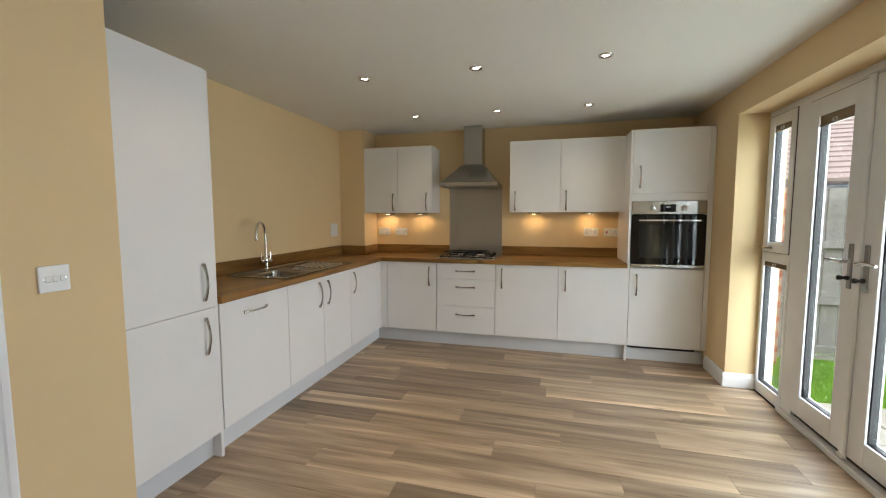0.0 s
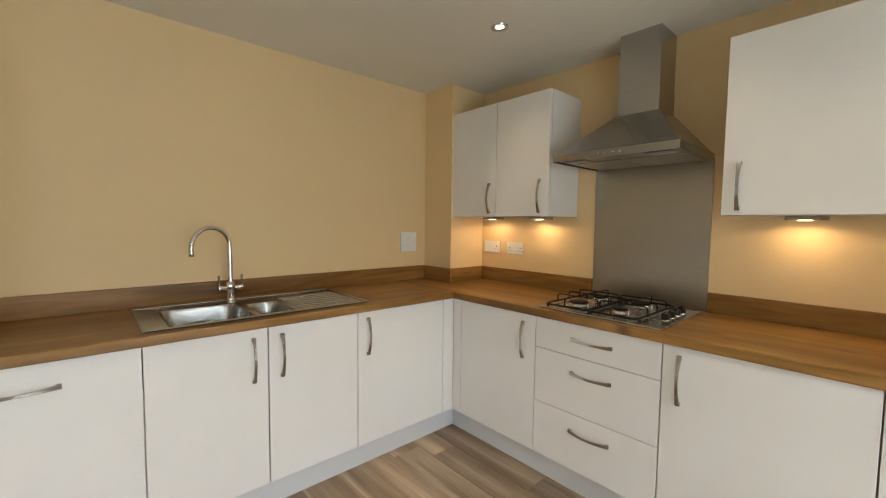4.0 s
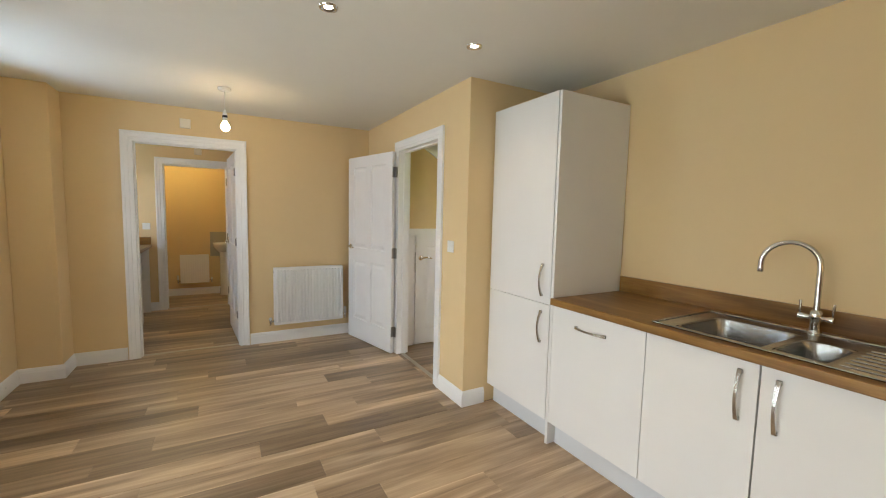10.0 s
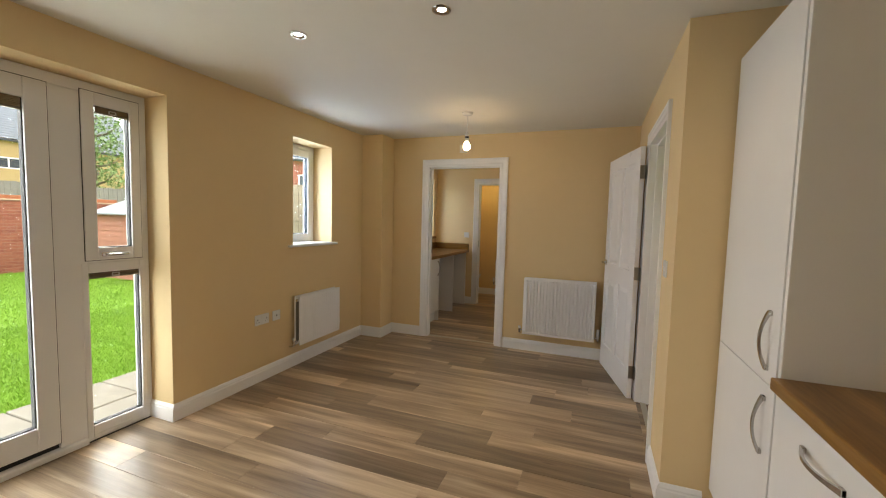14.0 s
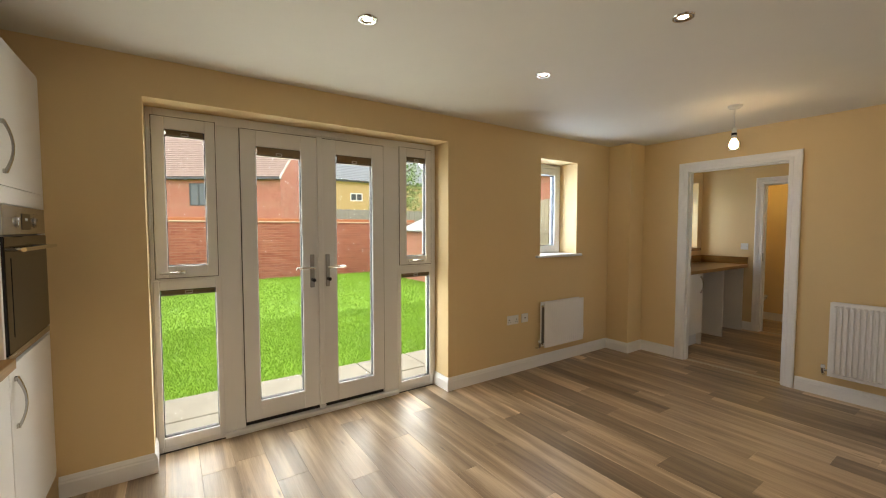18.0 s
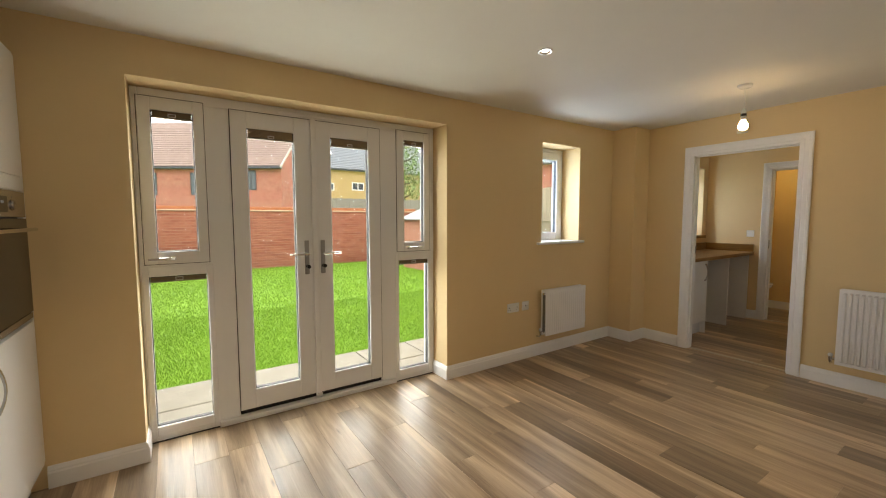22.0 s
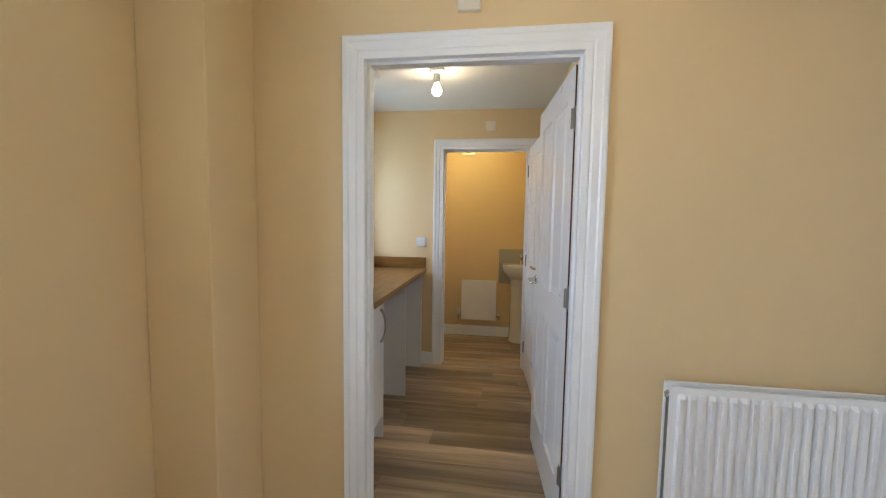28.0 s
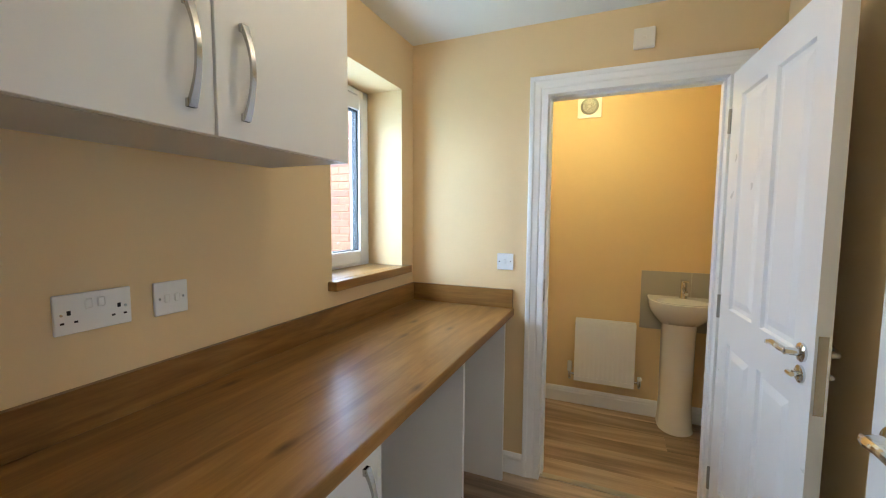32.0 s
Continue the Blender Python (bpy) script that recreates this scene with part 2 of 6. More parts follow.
def plank_wood(name):
    """Grey-brown floor plank: streaked along x, each piece with its own tone and figure."""
    mat, nt, b = material(name)
    info = nt.nodes.new("ShaderNodeObjectInfo")
    mul = nt.nodes.new("ShaderNodeMath")
    mul.operation = "MULTIPLY"
    mul.inputs[1].default_value = 71.0
    nt.links.new(info.outputs["Random"], mul.inputs[0])
    xyz = nt.nodes.new("ShaderNodeCombineXYZ")
    for k in range(3):
        nt.links.new(mul.outputs[0], xyz.inputs[k])
    shift = xyz.outputs[0]
    streak = noise_out(nt, coords(nt, (0.9, 26, 1), shift), 1.2, 3, 0.5, 0.6)
    wide = noise_out(nt, coords(nt, (0.7, 8.0, 1), shift), 1.0, 3, 0.5, 0.7)
    fine = noise_out(nt, coords(nt, (7, 190, 1), shift), 1.0, 4, 0.6)
    base = ramp(nt, wide, [(0.33, (0.15, 0.101, 0.061)), (0.45, (0.27, 0.188, 0.118)), (0.55, (0.385, 0.28, 0.183)), (0.67, (0.66, 0.515, 0.36))])
    col = mixc(nt, 0.2, base, ramp(nt, streak, [(0.34, (0.08, 0.051, 0.03)), (0.5, (0.27, 0.192, 0.122)), (0.64, (0.62, 0.48, 0.335))]))
    col = mixc(nt, 0.2, col, ramp(nt, fine, [(0.35, (0.12, 0.08, 0.05)), (0.7, (0.5, 0.385, 0.26))]))
    tone = ramp(nt, info.outputs["Random"], [(0.0, (0.68, 0.662, 0.645)), (0.5, (1.06, 1.035, 1.012)), (1.0, (1.46, 1.43, 1.4))])
    col = mixc(nt, 1.0, col, tone, "MULTIPLY")
    vo = node(nt, "ShaderNodeTexVoronoi", Scale=1.0, Randomness=1.0)
    nt.links.new(coords(nt, (1.6, 9, 1), shift), vo.inputs["Vector"])
    col = mixc(nt, ramp(nt, vo.outputs["Distance"], [(0.0, (0.8, 0.8, 0.8)), (0.09, (0, 0, 0))]), col, (0.08, 0.055, 0.04))
    nt.links.new(col, b.inputs["Base Color"])
    rr = node(nt, "ShaderNodeMapRange")
    for k, x in enumerate((0.3, 0.7, 0.33, 0.43)):
        rr.inputs[k + 1].default_value = x
    nt.links.new(wide, rr.inputs[0])
    nt.links.new(rr.outputs[0], b.inputs["Roughness"])
    b.inputs["Coat Weight"].default_value, b.inputs["Coat Roughness"].default_value = 0.2, 0.3
    bump(nt, b, fine, 0.12, 0.001)
    return mat


def brushed(name, col, rough=0.3, scale=(3, 3, 260)):
    mat, nt, b = material(name)
    s = noise_out(nt, coords(nt, scale), 1.0, 3)
    nt.links.new(ramp(nt, s, [(0.3, tuple(c * 0.95 for c in col)), (0.7, col)]), b.inputs["Base Color"])
    rr = node(nt, "ShaderNodeMapRange")
    for k, x in enumerate((0.3, 0.7, rough * 0.92, rough * 1.1)):
        rr.inputs[k + 1].default_value = x
    nt.links.new(s, rr.inputs[0])
    nt.links.new(rr.outputs[0], b.inputs["Roughness"])
    b.inputs["Metallic"].default_value = 1.0
    b.inputs["Anisotropic"].default_value = 0.45
    bump(nt, b, s, 0.03, 0.0004)
    return mat


def pane_glass(name, tint=(0.97, 0.985, 0.975), gloss=1.0):
    mat = bpy.data.materials.new(name)
    mat.use_nodes = True
    nt = mat.node_tree
    nt.nodes.clear()
    out = nt.nodes.new("ShaderNodeOutputMaterial")
    tr, gl, lw, pw, mx = (nt.nodes.new(k) for k in ("ShaderNodeBsdfTransparent", "ShaderNodeBsdfGlossy", "ShaderNodeLayerWeight", "ShaderNodeMath", "ShaderNodeMixShader"))
    tr.inputs[0].default_value = (*tint, 1)
    gl.inputs["Roughness"].default_value = 0.01
    lw.inputs["Blend"].default_value = 0.5
    pw.operation = "POWER"
    pw.inputs[1].default_value = 4.5
    nt.links.new(lw.outputs["Facing"], pw.inputs[0])
    am = nt.nodes.new("ShaderNodeMath")
    am.operation = "MULTIPLY_ADD"
    am.inputs[1].default_value, am.inputs[2].default_value = 0.7 * gloss, 0.03 * gloss
    nt.links.new(pw.outputs[0], am.inputs[0])
    nt.links.new(am.outputs[0], mx.inputs[0])
    nt.links.new(tr.outputs[0], mx.inputs[1])
    nt.links.new(gl.outputs[0], mx.inputs[2])
    nt.links.new(mx.outputs[0], out.inputs[0])
    return mat


def glow(name, col, strength):
    mat = bpy.data.materials.new(name)
    mat.use_nodes = True
    nt = mat.node_tree
    nt.nodes.clear()
    out, e = nt.nodes.new("ShaderNodeOutputMaterial"), nt.nodes.new("ShaderNodeEmission")
    e.inputs[0].default_value, e.inputs[1].default_value = (*col, 1), strength
    nt.links.new(e.outputs[0], out.inputs[0])
    return mat


def brick_piece(name, lo, hi):
    """One brick: its own tone, speckled, rough."""
    mat, nt, b = material(name)
    info = nt.nodes.new("ShaderNodeObjectInfo")
    geo = nt.nodes.new("ShaderNodeNewGeometry")
    add = nt.nodes.new("ShaderNodeMath")
    add.operation = "ADD"
    nt.links.new(info.outputs["Random"], add.inputs[0])
    nt.links.new(geo.outputs["Random Per Island"], add.inputs[1])
    fr = nt.nodes.new("ShaderNodeMath")
    fr.operation = "FRACT"
    nt.links.new(add.outputs[0], fr.inputs[0])
    mid = tuple((a + c) / 2 for a, c in zip(lo, hi))
    tone = ramp(nt, fr.outputs[0], [(0.0, lo), (0.4, mid), (1.0, hi)])
    sp = noise_out(nt, coords(nt), 60, 4)
    col = mixc(nt, 0.3, tone, ramp(nt, sp, [(0.35, tuple(c * 0.5 for c in lo)), (0.65, hi)]))
    nt.links.new(col, b.inputs["Base Color"])
    b.inputs["Roughness"].default_value = 0.9
    bump(nt, b, sp, 0.25, 0.003)
    return mat


def patchy(name, stops, scale=6.0, rough=0.9, relief=0.3, fine=60.0):
    """Ground, stone, weathered timber or render: two scales of patches."""
    mat, nt, b = material(name)
    v = coords(nt)
    a, f = noise_out(nt, v, scale, 5), noise_out(nt, v, fine, 4)
    col = mixc(nt, 0.4, ramp(nt, a, stops), ramp(nt, f, stops))
    nt.links.new(col, b.inputs["Base Color"])
    b.inputs["Roughness"].default_value = rough
    bump(nt, b, f, relief, 0.004)
    return mat


def far_brick(name, lo, hi):
    """Brickwork of a distant house: running bond along both sides."""
    mat, nt, b = material(name)
    sep, com, add = nt.nodes.new("ShaderNodeSeparateXYZ"), nt.nodes.new("ShaderNodeCombineXYZ"), nt.nodes.new("ShaderNodeMath")
    nt.links.new(coords(nt), sep.inputs[0])
    nt.links.new(sep.outputs[0], add.inputs[0])
    nt.links.new(sep.outputs[1], add.inputs[1])
    nt.links.new(add.outputs[0], com.inputs[0])
    nt.links.new(sep.outputs[2], com.inputs[1])
    br = node(nt, "ShaderNodeTexBrick", Scale=1.0)
    for k, v in (("Color1", (*lo, 1)), ("Color2", (*hi, 1)), ("Mortar", (0.36, 0.22, 0.17, 1)), ("Mortar Size", 0.009), ("Brick Width", 0.225), ("Row Height", 0.075)):
        br.inputs[k].default_value = v
    nt.links.new(com.outputs[0], br.inputs["Vector"])
    n = noise_out(nt, coords(nt), 1.2, 4)
    nt.links.new(mixc(nt, 0.5, br.outputs["Color"], ramp(nt, n, [(0.3, (0.75, 0.72, 0.7)), (0.7, (1, 1, 1))]), "MULTIPLY"), b.inputs["Base Color"])
    b.inputs["Roughness"].default_value = 0.9
    return mat


WALL = wall_paint("cream_wall_paint", (0.78, 0.59, 0.335))
CEIL = wall_paint("white_ceiling_paint", (0.78, 0.76, 0.70))
GLOSS = plain("white_gloss_wood_paint", (0.86, 0.865, 0.87), 0.28, vary=0.025, relief=0.006)
UNIT = plain("white_cabinet_front", (0.79, 0.785, 0.77), 0.42, vary=0.025, relief=0.006)
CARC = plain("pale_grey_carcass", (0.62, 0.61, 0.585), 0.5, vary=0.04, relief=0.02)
PLINTH = plain("grey_white_plinth", (0.66, 0.68, 0.70), 0.4, vary=0.03)
UPVC = plain("white_window_plastic", (0.78, 0.785, 0.79), 0.3, vary=0.02, relief=0.01)
PLATE = plain("satin_grey_metal", (0.34, 0.335, 0.325), 0.32, 1.0, vary=0.05, relief=0.0)
CREAMP = plain("off_white_plastic", (0.82, 0.75, 0.62), 0.5, vary=0.02, relief=0.0)
WPLAST = plain("white_moulded_plastic", (0.82, 0.82, 0.80), 0.25, vary=0.02, relief=0.0)
BLACKP = plain("black_plastic", (0.012, 0.012, 0.013), 0.3, vary=0.1, spec=0.3)
IRON = plain("black_cast_iron", (0.009, 0.009, 0.0095), 0.42, vary=0.2, relief=0.15, spec=0.25)
TOPX = wood_top("oak_worktop_across", "x")
TOPY = wood_top("oak_worktop_along", "y")
PLANK = plank_wood("grey_brown_plank")
STEEL = brushed("brushed_steel", (0.47, 0.46, 0.435), 0.22)
STEELX = brushed("brushed_steel_panel", (0.43, 0.405, 0.35), 0.3, (2, 3, 160))
SINKST = brushed("sink_steel", (0.36, 0.36, 0.35), 0.22, (420, 3, 3))
HOBST = brushed("hob_steel", (0.6, 0.595, 0.58), 0.26, (3, 420, 3))
CHROME = plain("polished_chrome", (0.72, 0.72, 0.71), 0.1, 1.0, vary=0.03, relief=0.0)
NICKEL = plain("satin_nickel", (0.5, 0.49, 0.47), 0.19, 1.0, vary=0.05, relief=0.0)
GLASS = pane_glass("clear_glass", gloss=0.35)
DARKGL = plain("dark_oven_glass", (0.006, 0.007, 0.008), 0.015, vary=0.1, relief=0.0)
CERAMIC = plain("white_ceramic", (0.82, 0.81, 0.79), 0.1, vary=0.02, relief=0.0)
TILE = plain("grey_beige_tile", (0.42, 0.39, 0.34), 0.3, vary=0.08)
GROUT = plain("pale_grout", (0.6, 0.58, 0.54), 0.8)
BLIND = plain("brown_pleated_fabric", (0.3, 0.22, 0.135), 0.85, vary=0.12)
# Black of the glazing gaskets, and of shade drawn round leaves and sashes.
GASKET_SHADE = plain("black_gasket_and_shade", (0.02, 0.02, 0.02), 0.6)
RED = plain("red_switch", (0.42, 0.05, 0.03), 0.35)
STRIP = brushed("threshold_metal", (0.6, 0.57, 0.5), 0.3, (3, 200, 3))
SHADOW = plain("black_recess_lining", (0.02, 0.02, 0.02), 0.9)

# ---- plan ----
XW, XR, YN, YU, XH, YP, H = -1.83, 1.888, 5.44, -0.12, -1.02, 2.015, 2.322
PATIO = (2.405, 4.445, 2.11)  # opening along y, and its head
KWIN = (0.72, 1.285, 1.1, 2.085)  # kitchen window: along y, sill, head
UWIN = (-2.055, -1.46, 1.09, 2.05)  # utility window: along y, sill, head
UDOOR = (0.308, 1.175, 2.0)  # opening to the utility, along x
WDOOR = (0.375, 1.165, 2.0)  # opening to the cloakroom, along x
HDOOR = (0.775, 1.60, 2.0)  # opening to the hall, along y
YU2, YC, YC2, YE = -0.215, -2.185, -2.285, -3.19  # partition back, cloakroom wall front and back, end wall
XU = 0.215  # utility's inner side wall
XO = 2.21  # outer face of the outside wall


def setting(name, bm, mat, label="", category=""):
    return tagged(obj(name, bm, mat), label, category, kind="structure")


def wall_y(name, y0, y1, x0, x1, holes=(), top=None, label=""):
    """A wall with faces at x0 and x1, running along y. holes: (a, b, low, high)."""
    top = top or H
    us = sorted({y0, y1, *(a for h in holes for a in h[:2])})
    vs = sorted({0.0, top, *(a for h in holes for a in h[2:])})
    bm = cells(us, vs, lambda u, v: not any(a < u < b and c < v < d for a, b, c, d in holes), x0, x1, lambda u, v, w: (w, u, v))
    return setting(name, bm, WALL, label or "cream painted plaster wall", "wall")


def wall_x(name, x0, x1, y0, y1, holes=(), top=None, label=""):
    top = top or H
    us = sorted({x0, x1, *(a for h in holes for a in h[:2])})
    vs = sorted({0.0, top, *(a for h in holes for a in h[2:])})
    bm = cells(us, vs, lambda u, v: not any(a < u < b and c < v < d for a, b, c, d in holes), y0, y1, lambda u, v, w: (u, w, v))
    return setting(name, bm, WALL, label or "cream painted plaster wall", "wall")


wall_y("wall_east", YE - 0.1, YN, XR, XO, [(PATIO[0], PATIO[1], 0, PATIO[2]), KWIN, UWIN], label="cream plaster outside wall with patio door opening")
wall_x("wall_north", XW - 0.12, XO, YN, YN + 0.12, label="cream plaster wall behind the hob")
wall_y("wall_west", YP - 0.1, YN, XW - 0.12, XW, label="cream plaster wall behind the sink")
wall_y("wall_hall", YU, YP, XH - 0.1, XH, [(HDOOR[0], HDOOR[1], 0, HDOOR[2])], label="cream plaster wall with hall door opening")
wall_x("wall_return", XW, XH - 0.1, YP - 0.1, YP)
wall_x("wall_utility", XH - 0.1, XR, YU2, YU, [(UDOOR[0], UDOOR[1], 0, UDOOR[2])], label="cream plaster wall with utility door opening")
wall_y("wall_utility_side", YE, YU2, XU - 0.1, XU)
wall_x("wall_cloakroom", XU, XR, YC2, YC, [(WDOOR[0], WDOOR[1], 0, WDOOR[2])], label="cream plaster wall with cloakroom door opening")
wall_x("wall_south", XU - 0.1, XR, YE - 0.1, YE)
# hall beyond the open door
# The opening is made up, out of view, to hold the hall's fill lamp.
wall_y("wall_hall_far", 0.5, YP - 0.1, -2.32, -2.22, [(1.4, 1.86, 0.9, 2.0)])
wall_x("wall_hall_stair", -2.22, XH - 0.1, 0.5, 0.6, label="cream plaster wall under the stairs")
wall_x("wall_hall_back", -2.32, XW - 0.12, YP - 0.1, YP)
wall_x("wall_north_boxing", XW, -1.53, 5.10, YN, label="cream boxed-in corner above the worktop")
XB, YB = 1.62, 0.155  # corner of the pipe boxing
setting("wall_pipe_boxing", bx(XB, XR - 0.0005, YU + 0.0005, YB, 0.0005, H - 0.0005, 0.006, seg=3), WALL, "cream boxed-in pipe corner with rounded edge", "wall")

setting("ceiling", bx(-2.35, XO, YE - 0.1, YN + 0.12, H, H + 0.15), CEIL, "white painted plasterboard ceiling", "ceiling")
setting("floor", bx(-2.35, XO, YE - 0.1, YN + 0.12, -0.12, -0.003), SHADOW, "floor of grey-brown wood-effect planks", "floor")


# ---- skirting, architraves, door linings ----
SK = [(0, 0), (0.016, 0), (0.016, 0.078), (0.0125, 0.086), (0.0125, 0.094), (0.007, 0.108), (0.004, 0.113), (0, 0.113)]


def skirt(a, b, face, axis, sign):
    """Skirting on a wall face: axis is the way it runs; sign: the side to which it stands out."""
    to = (lambda p, q, s: (s, face + sign * p, q)) if axis == "x" else (lambda p, q, s: (face + sign * p, s, q))
    setting("baseboard", prism(SK, a, b, to), GLOSS, "white painted moulded skirting board", "skirting")


t = 0.016
skirt(YB + t, PATIO[0], XR, "y", -1)
skirt(PATIO[1], 4.845, XR, "y", -1)
skirt(XR - t, 2.09, PATIO[0], "x", 1)
skirt(XR - t, 2.09, PATIO[1], "x", -1)
skirt(XB - t, XR, YB, "x", 1)
skirt(YU + t, YB, XB, "y", -1)
skirt(1.246, XB, YU, "x", 1)
skirt(XH, 0.238, YU, "x", 1)
skirt(YU + t, 0.71, XH, "y", 1)
skirt(1.664, YP + t, XH, "y", 1)
skirt(-1.2, XH, YP, "x", 1)
skirt(1.23, XR, YC, "x", 1)
skirt(XU, 0.31, YC, "x", 1)
skirt(YC + t, YU2 - t, XU, "y", 1)
skirt(XU, 0.238, YU2, "x", -1)
skirt(1.246, XR, YU2, "x", -1)
skirt(XU, XR, YE, "x", 1)
skirt(YE + t, YC2 - t, XU, "y", 1)
skirt(0.6, YP - 0.1, -2.22, "y", 1)

ARCH = [(0, 0), (0.07, 0), (0.07, 0.018), (0.064, 0.020), (0.05, 0.020), (0.044, 0.016), (0.02, 0.014), (0.012, 0.010), (0.006, 0.012), (0, 0.008)]


def architrave(a, b, head, face, axis, sign):
    """Moulded surround of a doorway: two legs and a head, standing out of the wall face."""
    if axis == "x":
        to = lambda u, z, d: (u, face + sign * d, z)
    else:
        to = lambda u, z, d: (face + sign * d, u, z)
    bm = bmesh.new()
    for lo, s in ((a, -1), (b, 1)):
        rows = []
        for z, grow in ((0.0, 0), (head, 1)):
            rows.append([bm.verts.new(to(lo + s * p, z + grow * p, q)) for p, q in ARCH])
        n = len(ARCH)
        for k in range(n):
            bm.faces.new([rows[0][k], rows[0][(k + 1) % n], rows[1][(k + 1) % n], rows[1][k]])
        bm.faces.new(rows[0])
        if s < 0:
            first = rows[1]
        else:
            for k in range(n):
                bm.faces.new([first[k], first[(k + 1) % n], rows[1][(k + 1) % n], rows[1][k]])
    setting("trim", bm, GLOSS, "white painted moulded door architrave", "architrave")


def lining(a, b, head, lo, hi, axis, stop, cut=None):
    """Door frame lining the opening, with a stop bead; cut: where the first jamb ends at a leaf hung inside the opening."""
    to = (lambda u, d, z: (u, d, z)) if axis == "x" else (lambda u, d, z: (d, u, z))
    bm = bmesh.new()
    e = 0.012
    for u0, u1, z0, z1, d0, d1 in ((a, a + 0.024, 0, head - 0.024, lo - e if cut is None else cut, hi + e), (b - 0.024, b, 0, head - 0.024, lo - e, hi + e), (a, b, head - 0.024, head, lo - e, hi + e),
                                   (a + 0.024, a + 0.036, 0, head - 0.036, *stop), (b - 0.036, b - 0.024, 0, head - 0.036, *stop), (a + 0.024, b - 0.024, head - 0.036, head - 0.024, *stop)):
        p, q = to(u0, d0, z0), to(u1, d1, z1)
        bx(min(p[0], q[0]), max(p[0], q[0]), min(p[1], q[1]), max(p[1], q[1]), z0, z1, 0.0015, bm)
    setting("trim", bm, GLOSS, "white painted door lining with stop bead", "door frame")


for face, sign in ((YU, 1), (YU2, -1)):
    architrave(UDOOR[0] + 0.006, UDOOR[1] - 0.006, UDOOR[2] - 0.006, face, "x", sign)
for face, sign in ((YC, 1), (YC2, -1)):
    architrave(WDOOR[0] + 0.006, WDOOR[1] - 0.006, WDOOR[2] - 0.006, face, "x", sign)
for face, sign in ((XH, 1), (XH - 0.1, -1)):
    architrave(HDOOR[0] + 0.006, HDOOR[1] - 0.006, HDOOR[2] - 0.006, face, "y", sign)
lining(*UDOOR, YU2, YU, "x", (YU2 + 0.03, YU - 0.02), -0.212)
lining(*WDOOR, YC2, YC, "x", (YC2 + 0.01, YC - 0.04))
lining(*HDOOR, XH - 0.1, XH, "y", (XH - 0.085, XH - 0.04))
for nm, bm in (("trim", bx(UDOOR[0] + 0.024, UDOOR[1] - 0.024, YU - 0.075, YU - 0.035, 0.0, 0.006, 0.002)), ("trim", bx(WDOOR[0] + 0.024, WDOOR[1] - 0.024, YC - 0.06, YC - 0.02, 0, 0.006, 0.002)),
               ("trim", bx(XH - 0.07, XH - 0.03, HDOOR[0] + 0.024, HDOOR[1] - 0.024, 0, 0.006, 0.002))):
    setting(nm, bm, STRIP, "metal threshold strip between floors", "threshold strip")


# ---- panelled doors ----
def lever(side, lock=False):
    """Curved lever handle on a round rose, in a door's own axes, standing out along y by side."""
    bm = lathe([(0, 0), (0.026, 0), (0.026, 0.006), (0.022, 0.009), (0.011, 0.010), (0.010, 0.042), (0, 0.042)], 20, m=pose(0, 0, 0, 90 if side < 0 else -90))
    pts = [(0, side * 0.038, 0), (-0.02, side * 0.044, 0.003), (-0.05, side * 0.047, 0.007), (-0.078, side * 0.046, 0.003), (-0.102, side * 0.042, -0.004), (-0.115, side * 0.036, -0.006)]
    tube(pts, [0.009, 0.0095, 0.009, 0.0085, 0.008, 0.006], 10, bm)
    if lock:
        lathe([(0, 0), (0.024, 0), (0.024, 0.006), (0.02, 0.008), (0.008, 0.008), (0.008, 0.02), (0, 0.02)], 18, bm, pose(0, 0, -0.06, 90 if side < 0 else -90))
        tube([(-0.012, side * 0.026, -0.06), (0.012, side * 0.026, -0.06)], 0.007, 8, bm)
    return bm


